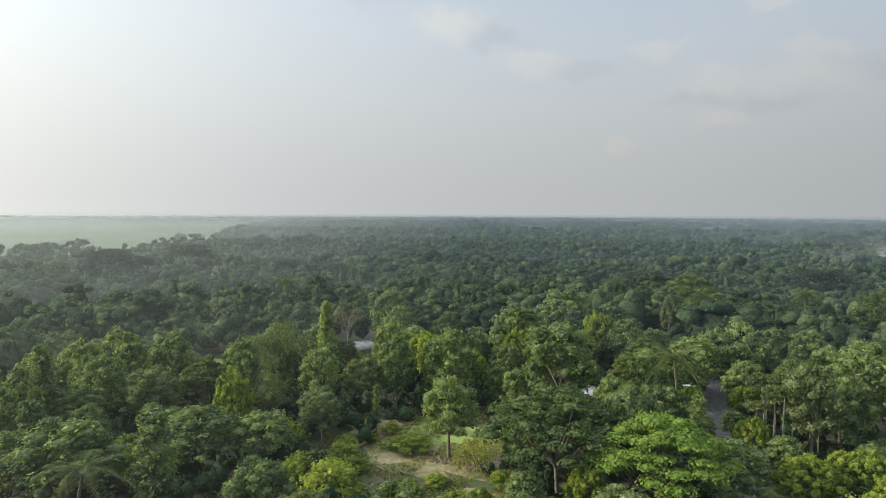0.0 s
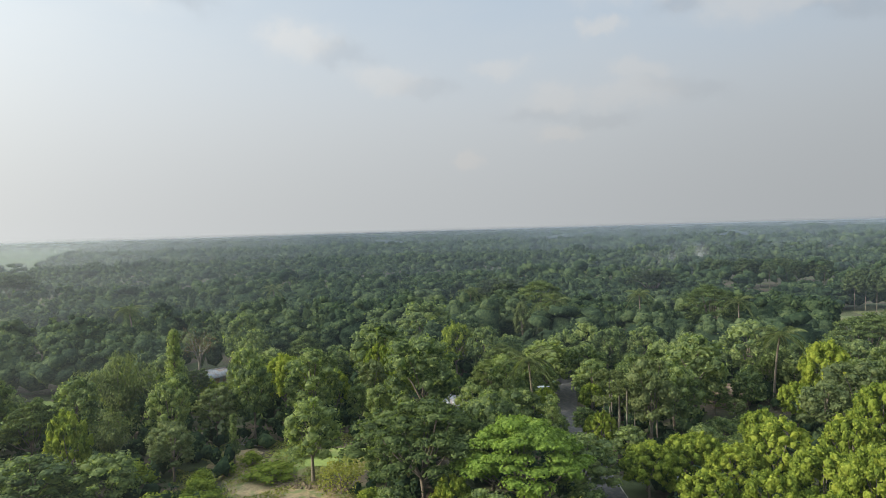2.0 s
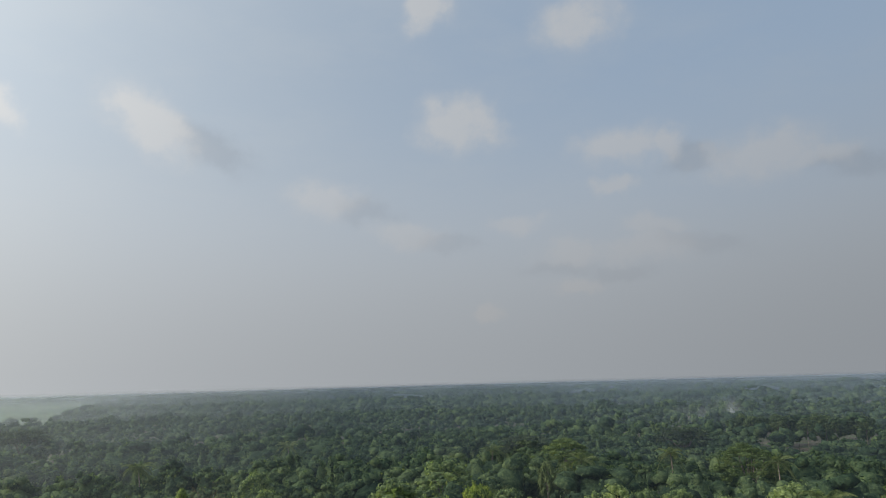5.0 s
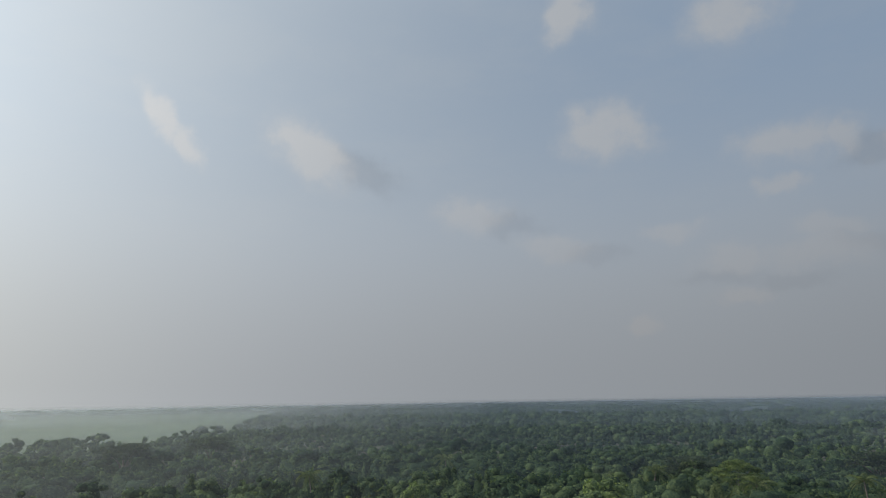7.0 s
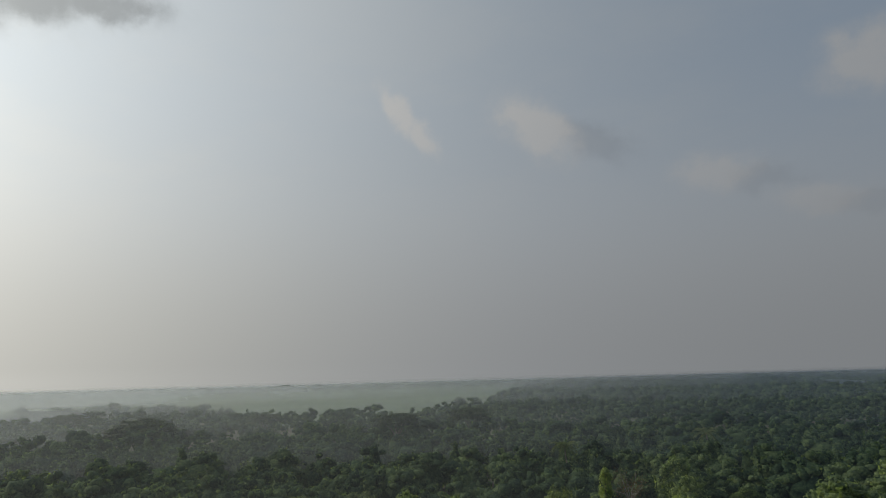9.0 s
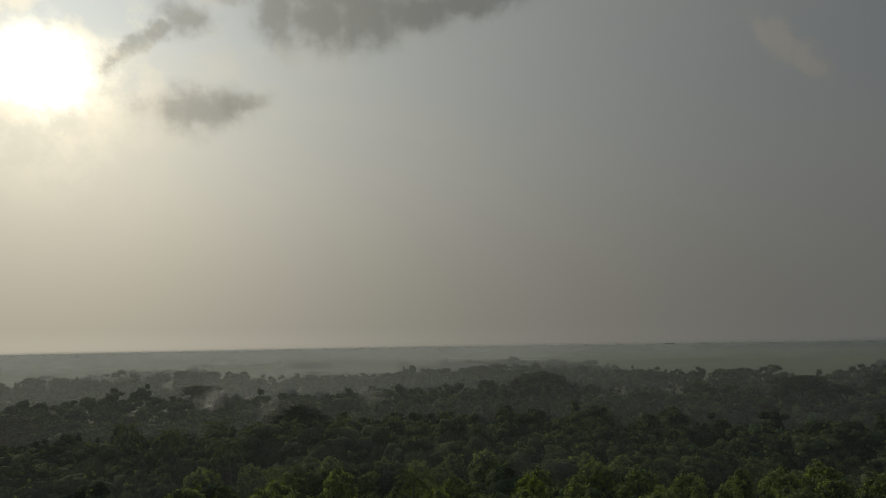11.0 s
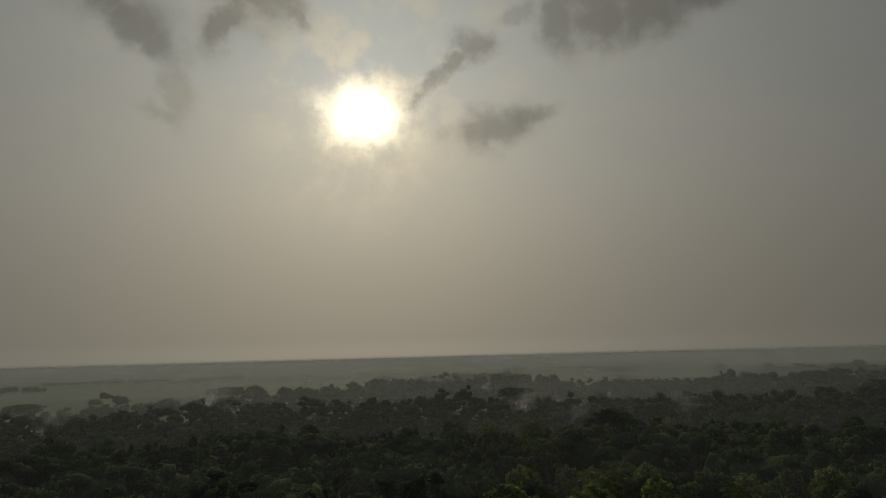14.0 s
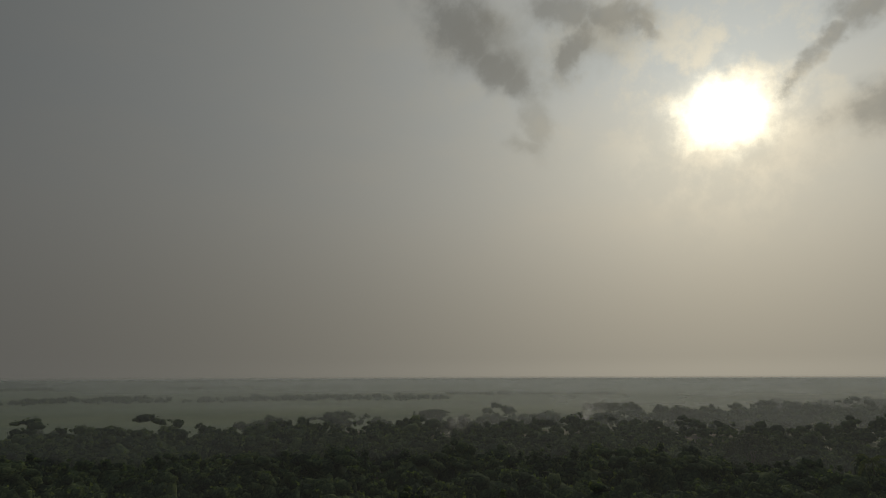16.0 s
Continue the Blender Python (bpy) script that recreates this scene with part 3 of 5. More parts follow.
def build_bamboo(name, width, height, seed, label):
    """A clump of arching culms with hanging sprays of narrow leaves."""
    rng = np.random.default_rng(seed)
    clump = tagged(new(name), label, "bamboo")
    wood, leaves = Soup(), Soup()
    for i in range(26):
        a, out = i * 2.4, width / 2 * math.sqrt((i + 0.5) / 26)
        u = np.linspace(0, 1, 6)
        hh = height * rng.uniform(0.75, 1.05) * (1 - 0.3 * (out / width * 2) ** 2)
        arc = np.stack([(0.25 + out * u ** 2) * math.cos(a), (0.25 + out * u ** 2) * math.sin(a), hh * (1.25 * u - 0.25 * u ** 3) - 0.2], 1)
        wood.tube(arc, 0.05 * (1.15 - u), 4)
        m = 170
        uu = rng.uniform(0.3, 1.0, m)
        root = np.stack([np.interp(uu, u, arc[:, k]) for k in range(3)], 1) + rng.normal(size=(m, 3)) * np.array([0.5, 0.5, 0.4])
        nrm = np.stack([np.cos(a) + rng.normal(size=m) * 0.6, np.sin(a) + rng.normal(size=m) * 0.6, rng.uniform(0.1, 1.1, m)], 1)
        leaves.cards(root, nrm, rng.uniform(0.35, 0.65, m), rng, 0.42, np.tile([math.cos(a) * 0.5, math.sin(a) * 0.5, -0.9], (m, 1)) + rng.normal(size=(m, 3)) * 0.35)
    part("culms", wood.mesh("culms", BARK_PALE), clump)
    part("crown", leaves.mesh("crown", LEAF_PALE), clump)
    return clump


def build_bare(name, seed, label):
    """A half-dead tree: many bare limbs and a thin, dry crown."""
    rng = np.random.default_rng(seed)
    tree = tagged(new(name), label, "tree")
    wood, leaves = Soup(), Soup()
    wood.tube([(0, 0, -0.3), (0.1, 0, 2.2), (0.1, 0.1, 4.0)], [0.26, 0.2, 0.15], 7)
    tips = []
    for i in range(16):
        a, f = i * 2.4, rng.uniform(0.4, 1)
        tip = np.array([3.4 * f * math.cos(a), 3.4 * f * math.sin(a), rng.uniform(5.5, 9)])
        mid = np.array([1.2 * f * math.cos(a), 1.2 * f * math.sin(a), 5.2])
        wood.tube([(0.1, 0, 2.4 + 0.1 * i), mid, tip], [0.1, 0.06, 0.02], 4)
        tips += [tip, (tip + mid) / 2]
    m = 700
    c = np.array(tips)[rng.integers(0, len(tips), m)] + rng.normal(size=(m, 3)) * 0.6
    leaves.cards(c, rng.normal(size=(m, 3)) + np.array([0, 0, 0.8]), rng.uniform(0.2, 0.4, m), rng)
    part("trunk", wood.mesh("trunk", BARK_PALE, smooth=True), tree)
    part("crown", leaves.mesh("crown", LEAF_DRY), tree)
    return tree


# ------------------------------------------------------------------ ground
def disc(name, radius, rings, mat, z=0.0, seg=96):
    rr = radius * np.linspace(0, 1, rings + 1)[1:] ** 2.2
    a = np.arange(seg) / seg * 2 * math.pi
    v = [(0, 0, z)] + [(r * math.cos(x), r * math.sin(x), z) for r in rr for x in a]
    t = [(0, 1 + i, 1 + (i + 1) % seg) for i in range(seg)]
    q = [(1 + k * seg + i, 1 + (k + 1) * seg + i, 1 + (k + 1) * seg + (i + 1) % seg, 1 + k * seg + (i + 1) % seg)
         for k in range(rings - 1) for i in range(seg)]
    return mesh_from(name, v, [t, q], mat)


tagged(new("ground", disc("ground", 4950, 18, FLOOR)), "leaf-littered forest floor with patches of weeds", "ground", kind="structure")


def patch_sheet(name, cx, cy, rx, ry, mat, z, label, category, seed, wobble=0.4, turn=0.0, kind="structure"):
    """An irregular flat patch of the ground."""
    rng = np.random.default_rng(seed)
    k = 48
    a = np.arange(k) / k * 2 * math.pi
    ph = rng.uniform(0, 6.28, 4)
    rad = 1 + wobble * (0.5 * np.sin(2 * a + ph[0]) + 0.4 * np.sin(3 * a + ph[1]) + 0.3 * np.sin(5 * a + ph[2]) + 0.25 * np.sin(9 * a + ph[3]))
    x, y = rx * rad * np.cos(a), ry * rad * np.sin(a)
    c, s = math.cos(radians(turn)), math.sin(radians(turn))
    v = np.concatenate([[[0, 0, 0]], np.stack([x * c - y * s, x * s + y * c, 0 * x], 1)])
    t = [(0, 1 + i, 1 + (i + 1) % k) for i in range(k)]
    ob = tagged(new(name, mesh_from(name, v, [t], mat)), label, category, kind=kind)
    ob.location = (cx, cy, z)
    return ob


patch_sheet("lawn", 0.5, 79.5, 9.5, 7.0, LAWN, 0.02, "short green grass in a clearing", "lawn", 3)
patch_sheet("bare_earth", -4.0, 75.5, 11.5, 3.4, EARTH, 0.03, "trodden brown earth with thin dry grass", "earth", 5, turn=-56)
patch_sheet("bare_earth", 6.0, 62.0, 3.4, 4.0, EARTH, 0.034, "trodden brown earth among bushes", "earth", 8)
patch_sheet("bare_earth", -8.5, 85.0, 3.4, 3.2, EARTH, 0.026, "trodden brown earth at the foot of trees", "earth", 9)
patch_sheet("field", -44, 116, 10, 9, LAWN, 0.02, "rough grass in an opening of the woods", "field", 11)
patch_sheet("field", 172, 200, 32, 14, MEADOW, 0.02, "green field beside a low wall", "field", 13, turn=-40)
patch_sheet("field", 156, 142, 20, 26, MEADOW, 0.02, "pale green field at the edge of the woods", "field", 14, turn=-45)
patch_sheet("pond", 200, 330, 34, 12, WATER, 0.02, "still dark pond among trees", "pond", 15, turn=-30)
patch_sheet("river", 1560, 1700, 420, 90, WATER, 0.02, "distant pale river", "river", 16, turn=-42)


def field_ring():
    """The open plain beyond the woods on the sun's side."""
    v, q = [], []
    azs = np.linspace(14, 200, 60)
    near = [wood_edge(a) + 6 for a in azs]
    for k in range(6):
        for a, d0 in zip(azs, near):
            d = d0 + (4600 - d0) * (k / 5) ** 2
            v.append(at(a, d, 0.03))
    m = len(azs)
    for k in range(5):
        for i in range(m - 1):
            q.append((k * m + i, k * m + i + 1, (k + 1) * m + i + 1, (k + 1) * m + i))
    return mesh_from("plain", [tuple(p) for p in v], [q], FIELD)


def wood_edge(a):
    """Distance at which the woods end, by azimuth."""
    return float(np.interp(a, [-180, 8, 14, 17, 20, 24, 27, 32, 36, 40, 44, 54, 57, 60, 66, 71, 75, 80, 85, 90, 96, 103, 110, 123, 130, 136, 143, 150, 200],
                           [3000, 2600, 1500, 950, 580, 480, 400, 460, 420, 520, 660, 760, 600, 460, 450, 430, 600, 640, 590, 460, 390, 350, 355, 345, 310, 300, 305, 290, 280]))


tagged(new("plain", field_ring()), "wide hazy green rice fields", "field", kind="structure")

# ------------------------------------------------------------------ road
ROAD = [(22, 20), (27, 45), (30.6, 62), (35.6, 84), (43.8, 104), (52, 122), (58, 135)]


def road_strip(name, off_a, off_b, z, height, mat, y_end=1e9):
    """A band along the road between two offsets from its middle line."""
    p = np.array(ROAD, dtype=float)
    u = np.linspace(0, len(p) - 1, 60)
    x, y = np.interp(u, np.arange(len(p)), p[:, 0]), np.interp(u, np.arange(len(p)), p[:, 1])
    for _ in range(6):
        x[1:-1], y[1:-1] = (x[:-2] + x[1:-1] * 2 + x[2:]) / 4, (y[:-2] + y[1:-1] * 2 + y[2:]) / 4
    x, y = x[y < y_end], y[y < y_end]
    dx, dy = np.gradient(x), np.gradient(y)
    ln = np.hypot(dx, dy)
    nx, ny = dy / ln, -dx / ln
    sec = [(off_a, z), (off_a, z + height), (off_b, z + height), (off_b, z)]
    v = np.concatenate([np.stack([x + nx * o, y + ny * o, np.full_like(x, zz)], 1) for o, zz in sec])
    k = len(x)
    q = [(s * k + i, s * k + i + 1, (s + 1) * k + i + 1, (s + 1) * k + i) for s in range(3) for i in range(k - 1)]
    return mesh_from(name, v, [q], mat)


def road_gap(x, y):
    p = np.array(ROAD, dtype=float)
    best = 1e9
    for a, b in zip(p[:-1], p[1:]):
        f = np.clip(np.dot((x, y) - a, b - a) / np.dot(b - a, b - a), 0, 1)
        best = min(best, float(np.hypot(*(a + f * (b - a) - (x, y)))))
    return best


tagged(new("road", road_strip("road", -1.9, 1.4, 0.0, 0.06, ASPHALT)), "narrow grey asphalt village road", "road", kind="structure")
tagged(new("kerb", road_strip("kerb", 1.4, 1.5, 0.0, 0.1, KERB, 79)), "pale concrete edging along the road", "kerb", kind="structure")

# ------------------------------------------------------------------ prototypes


class Kind:
    """One kind of plant with a few shapes; each planting uses the next shape."""

    def __init__(self, makers, width, height):
        self.makers, self.width, self.height, self.made, self.i = makers, width, height, {}, 0

    def plant(self, x, y, width, height, spin=0.0, label="", group=""):
        k = self.i % len(self.makers)
        self.i += 1
        m = pose(x, y, 0, 0, 0, spin) @ Matrix.Diagonal((width / self.width, width / self.width, height / self.height, 1))
        if k not in self.made:
            ob = self.made[k] = self.makers[k]()
            ob.matrix_basis = m
        else:
            src = self.made[k]
            ob = copy_thing(src, m @ Matrix.Diagonal((1 / src.scale[0], 1 / src.scale[1], 1 / src.scale[2], 1)))
        return tagged(ob, label, group=group)


def variants(name, kind, width, height, leaf, seeds, label, **kw):
    return Kind([(lambda s=s: build_tree(name, kind, width, height, leaf, s, label=label, **kw)) for s in seeds], width, height)


ROUND = variants("broadleaf_tree", "round", 8.0, 11.0, LEAF, (1, 2, 3, 4, 5), "dense dark green broadleaf tree in the woods")
DISTANT = variants("broadleaf_tree", "round", 8.0, 11.0, LEAF, (6, 7, 8, 9), "dense dark green broadleaf tree in the woods", per=27, size=0.58)
BRIGHT = variants("young_tree", "tufted", 7.0, 8.0, LEAF_BRIGHT, (11, 12, 13), "bright yellow-green leafy tree catching the sun", per=26, size=0.33, core=0.74)
UMBRELLA = variants("rain_tree", "umbrella", 14.0, 11.0, LEAF_UMBRELLA, (21, 22), "wide flat-topped rain tree with layered foliage", per=64, size=0.44, limbs=12)
LIME = variants("flame_tree", "umbrella", 12.0, 10.5, LEAF_LIME, (25,), "vivid light green umbrella-shaped tree beside the road", per=140, size=0.34, limbs=16)
DOME = variants("rain_tree", "umbrella", 14.0, 11.0, LEAF_DARK, (27,), "dark dome-shaped rain tree above the canopy", per=26, size=0.95, limbs=14)
FAR_UMBRELLA = variants("rain_tree", "flat", 14.0, 11.0, LEAF_DARK, (23, 24), "dark flat-topped tree standing above the canopy", per=26, size=0.95, limbs=14)
COLUMN = variants("slender_tree", "column", 4.0, 13.0, LEAF, (31, 32, 33), "slender tree wrapped in climbing leaves", per=85, size=0.36, limbs=5)
SHRUB = variants("shrub", "shrub", 5.0, 4.0, LEAF_BRIGHT, (41, 42), "low leafy shrub at the edge of the clearing", per=70, size=0.32, category="shrub", limbs=6)
THICKET = variants("thicket", "shrub", 5.0, 4.0, LEAF, (43, 44), "dark tangled thicket in a shaded hollow", per=70, size=0.36, category="shrub", limbs=6)
THIN = variants("sparse_shrub", "shrub", 5.0, 4.5, LEAF_YELLOW, (45,), "thin yellowish twiggy shrub in the clearing", per=60, size=0.26, category="shrub", limbs=12, core=0)
PALE_TREE = variants("pale_tree", "round", 8.0, 11.0, LEAF_PALE, (51, 52), "pale grey-green feathery tree in the woods", per=48, size=0.36)
COCONUT = Kind([lambda: build_palm("coconut_palm", 10.0, 6.4, 61, "coconut palm with drooping feathery fronds"),
                lambda: build_palm("coconut_palm", 10.0, 6.4, 62, "coconut palm with drooping feathery fronds", lean=-0.6)], 1.0, 10.0)
ARECA = Kind([lambda: build_areca("areca_palm", 71, "slim betel palm with a pale straight stem"),
              lambda: build_areca("areca_palm", 72, "slim betel palm with a pale straight stem")], 1.0, 8.0)
BAMBOO = Kind([lambda: build_bamboo("bamboo_clump", 11.0, 12.0, 81, "pale arching bamboo clump among the trees"),
               lambda: build_bamboo("bamboo_clump", 11.0, 12.0, 82, "pale arching bamboo clump among the trees")], 11.0, 12.0)
BARE = Kind([lambda: build_bare("half_bare_tree", 91, "half-bare reddish tree beside the hut")], 7.0, 9.0)

spots = []


def put(kind, az, d, width, height, label="", group="woodland trees"):
    p = at(az, d)
    spots.append((p.x, p.y, width / 2))
    if kind is ROUND and d > 98:
        kind = DISTANT
    return kind.plant(p.x, p.y, width / (kind.width if kind.width == 1.0 else 1.0) if kind.width != 1.0 else height / kind.height,
                      height, random.uniform(0, 360), label, group)


# clearing and its rim
put(ROUND, -0.6, 74, 7.0, 9.6, "small mango tree with a bare trunk in the clearing")
put(UMBRELLA, -10.2, 64, 15.5, 11.0)
put(LIME, -18.9, 60, 12.2, 10.5)
put(ROUND, -10.1, 88, 11.4, 14)
put(ROUND, -0.8, 92, 8.8, 12)
put(ROUND, 4.1, 92, 6.4, 11)
put(PALE_TREE, 7.1, 92, 6.6, 8.0)
put(PALE_TREE, 10.8, 84, 6.0, 6.2)
put(SHRUB, 8.6, 72, 4.6, 3.2)
put(SHRUB, 9.4, 67, 4.6, 3.4)
put(SHRUB, 12.6, 67, 5.0, 4.2)
put(SHRUB, 13.4, 79, 5.0, 4.0)
put(ROUND, 10.7, 90, 6, 10)
put(COLUMN, 10.1, 107, 3.6, 14.2)
put(BAMBOO, 14.2, 103, 11.5, 12)
put(BAMBOO, 15.0, 90, 7.5, 7)
put(PALE_TREE, 10.5, 80, 5.2, 6.4)
put(BRIGHT, 17.9, 80, 5, 10)
put(ROUND, 20.4, 74, 9.2, 7.4)
put(ROUND, 15.4, 72, 7.2, 7.0)
put(COLUMN, 24.1, 63, 5.0, 11, "slender sunlit tree wrapped in bright climbing leaves")
put(PALE_TREE, 24.2, 89, 7.8, 9)
put(ROUND, 27.6, 93, 6.5, 10)
put(COLUMN, 31.6, 87, 4.2, 13)
put(COLUMN, 32.4, 78, 4.6, 9)
put(ROUND, 30.4, 69, 10.5, 9)
low_palm = at(29.75, 60.6)
spots.append((low_palm.x, low_palm.y, 3.0))
COCONUT.plant(low_palm.x, low_palm.y, 1.0, 7.0, 40, "young coconut palm with arching pale green fronds", "woodland trees")
put(SHRUB, 9.8, 62, 7.0, 5)
put(THIN, -2.9, 70, 5.4, 4.6)
put(SHRUB, 2.9, 77, 6.5, 1.9, "low heap of creepers on the grass")
put(COLUMN, 5.8, 83, 1.5, 6.4, "dead pole smothered in creepers")
for az_, d_, w_, h_ in ((5.0, 60, 5.0, 2.6), (-1.0, 57, 5.0, 2.4), (3.2, 64.5, 3.6, 1.6), (0.6, 66.5, 3.0, 1.4), (7.8, 70, 3.6, 2.2), (8.4, 77, 3.2, 2.4), (-5.5, 66, 3.6, 2.2),
                        (2.0, 60, 4.0, 1.8), (-3.4, 61, 3.4, 2.4), (6.4, 80, 2.6, 1.5), (-0.4, 83, 2.6, 1.6), (4.4, 82, 2.8, 2.0), (11.4, 70, 4.0, 3.0)):
    put(SHRUB, az_, d_, w_, h_)
put(ROUND, -6.8, 70, 4.6, 6.5, "young tree with a bare stem at the clearing")
put(COLUMN, -21.5, 77, 3.2, 8.2)
put(ROUND, -24.1, 66.5, 8.2, 7.0, "dark fine-leaved tree leaning over the road")
put(ROUND, -21.1, 107, 9.4, 9.5)
put(ROUND, -24.4, 110, 7.0, 8.5)
put(BRIGHT, -24.9, 95, 4.0, 5.5)
put(ROUND, -22.6, 120, 7.0, 9)
put(ROUND, -24.6, 122, 7.0, 10)
put(BRIGHT, -20.9, 90, 4.0, 6)
put(ROUND, -24.3, 86, 3.6, 4.5)
put(ROUND, -24.8, 104, 4.6, 7)
put(ROUND, -21.0, 101, 4.6, 7)
put(COCONUT, -20.0, 83, 1, 11)
put(PALE_TREE, -29.7, 82, 7.4, 12, "tall pale-topped tree with bare slim trunks")
put(BRIGHT, -29.5, 68, 6.2, 6.2)
put(BRIGHT, -33.4, 72, 5.6, 6.2)
put(BRIGHT, -25.6, 79, 4.2, 6)
put(ROUND, -28.0, 76, 4.6, 5.2)
put(ROUND, -6.7, 112, 11.7, 13)
put(ROUND, -10.8, 134, 12.5, 13)
put(ROUND, 4.6, 130, 9, 13)
put(ROUND, 4.6, 104, 6.4, 11)
put(BARE, 8.2, 133, 7.2, 10)
for az_, d_, w_, h_ in ((-39.3, 73, 7.2, 8.2), (-32.3, 72, 5.4, 6), (-36.0, 70, 5.8, 6), (-34.2, 62, 5.8, 6), (-42.4, 66, 6.6, 8), (-46.2, 85, 7.6, 10),
                        (-46.1, 68, 6.8, 8), (-38.8, 61, 5.2, 7), (-43.1, 58, 5.6, 7), (-29.3, 70.5, 5.0, 4.6), (-40.6, 52, 6.0, 6), (-36.5, 54, 5.5, 5)):
    put(BRIGHT, az_, d_, w_, h_)
put(PALE_TREE, -44.4, 97, 10, 10)
put(PALE_TREE, -42.5, 90, 7.5, 8.6)
put(COCONUT, -39.0, 107, 1, 11)
put(ROUND, -31.6, 88, 7.5, 10)
put(ROUND, -34.7, 101, 4.6, 5.2)
put(ROUND, -37.1, 102, 5.6, 6.4)
put(PALE_TREE, -36.2, 98.5, 3.6, 3.4)
for az_, d_, w_, h_ in ((-35.3, 92, 5.0, 2.6), (-33.9, 88, 4.6, 2.6), (-36.6, 86, 4.6, 2.4), (-35.0, 82, 4.6, 2.4), (-37.4, 94, 5.0, 3.2)):
    put(THICKET, az_, d_, w_, h_)
put(ROUND, -33.3, 99, 10, 12)
put(ROUND, -37.4, 116, 10, 12)
put(BRIGHT, -42.6, 106, 7.4, 11)
put(UMBRELLA, -45.2, 128, 13, 12)
put(PALE_TREE, -19.1, 146, 5, 11.5, "pale feathery tree with a whitish bare trunk")
put(BAMBOO, -21.3, 148, 12.5, 11.5)
put(UMBRELLA, -20.7, 168, 15, 13.8)
put(UMBRELLA, -34.5, 157, 13.5, 13.8)
for k_ in range(6):
    put(ARECA, -25.9 - 0.33 * k_ - 0.2 * (k_ % 2), 80 + 2.1 * (k_ * 2 % 5), 1, 7.6 + 0.7 * (k_ * 3 % 4))
for k_ in range(4):
    put(ARECA, -28.4 - 0.6 * k_, 85 + 2.5 * (k_ * 2 % 3), 1, 8.0 + 0.5 * (k_ % 3))
put(FAR_UMBRELLA, 27.1, 250, 18, 15.8, "dark flat-topped rain tree above the canopy")
put(FAR_UMBRELLA, 21.0, 280, 17, 15.6, "dark flat-topped rain tree above the canopy")
put(DOME, 67.4, 190, 17, 13.4, "dark dome-shaped rain tree above the canopy")
put(DOME, 47.1, 300, 28, 15.4, "broad dark dome of a rain tree above the canopy")
put(DOME, 96.7, 392, 13, 13.6)
put(DOME, 94.5, 388, 7, 12.6)
put(DOME, 58.6, 600, 12, 15.2)
put(DOME, 88.0, 205, 14, 12.4)

# open ground that no random tree may cover: x, y, radius
OPEN = [(-27.0, 47.5, 4.0), (52, 72, 4.5), (55.5, 77, 4.5), (59, 82, 4.5), (64, 80, 4), (-13, 76, 4), (-12.3, 98, 3), (-12.9, 105, 3.5), (0.5, 79.5, 9), (-3.5, 71, 8), (2.5, 62, 6), (-9, 86, 3), (-44, 116, 8), (-13.7, 112, 3.5), (-14.5, 116, 4), (22, 92, 3),
        (60, 84, 4), (57, 79, 3.5), (47, 89, 3), (-21, 92, 3), (-15.0, 121, 4), (-15.9, 126, 5), (22.2, 96, 3), (35.4, 71.5, 3)]


def is_free(x, y, r, slack=0.64):
    if any(math.hypot(x - a, y - b) < c + r * 0.55 for a, b, c in OPEN) or (road_gap(x, y) < 1.8 + r * 0.35 and y < 109):
        return False
    return all(math.hypot(x - a, y - b) > (r + c) * slack for a, b, c in spots)


rnd = random.Random(5)
count = 0
for tries in range(9000):
    az_ = rnd.uniform(-56, 76)
    d_ = math.sqrt(rnd.uniform(45 ** 2, 124 ** 2))
    if (az_ > 42 and d_ < 72) or (az_ > 36 and d_ < 50):
        continue
    w_ = rnd.uniform(3.8, 7.4)
    if d_ < 55:
        w_ = rnd.uniform(4.5, 7)
    p_ = at(az_, d_)
    if not is_free(p_.x, p_.y, w_ / 2):
        continue
    h_ = min(w_ * rnd.uniform(0.95, 1.35) + rnd.uniform(0.5, 2.5), 13.5)
    if d_ < 60:
        h_ = min(h_, rnd.uniform(5.5, 8.5))
    if -36 < p_.x < -8 and 58 < p_.y < 86:      # low growth beside the clearing, over which the sun reaches it
        h_ = min(h_, rnd.uniform(3.8, 5.4))
    r_ = rnd.random()
    sunny = az_ < -36 and d_ < 80
    kind_ = BRIGHT if (sunny or r_ < 0.1) else PALE_TREE if r_ < 0.17 else COLUMN if r_ < 0.24 else UMBRELLA if r_ < 0.28 else ROUND
    if kind_ is COLUMN:
        w_ *= 0.55
    if r_ > 0.965 and d_ > 88:
        put(COCONUT, az_, d_, 1, max(8.5, h_))
    else:
        put(kind_, az_, d_, w_, h_)
    count += 1
    if count > 275:
        break


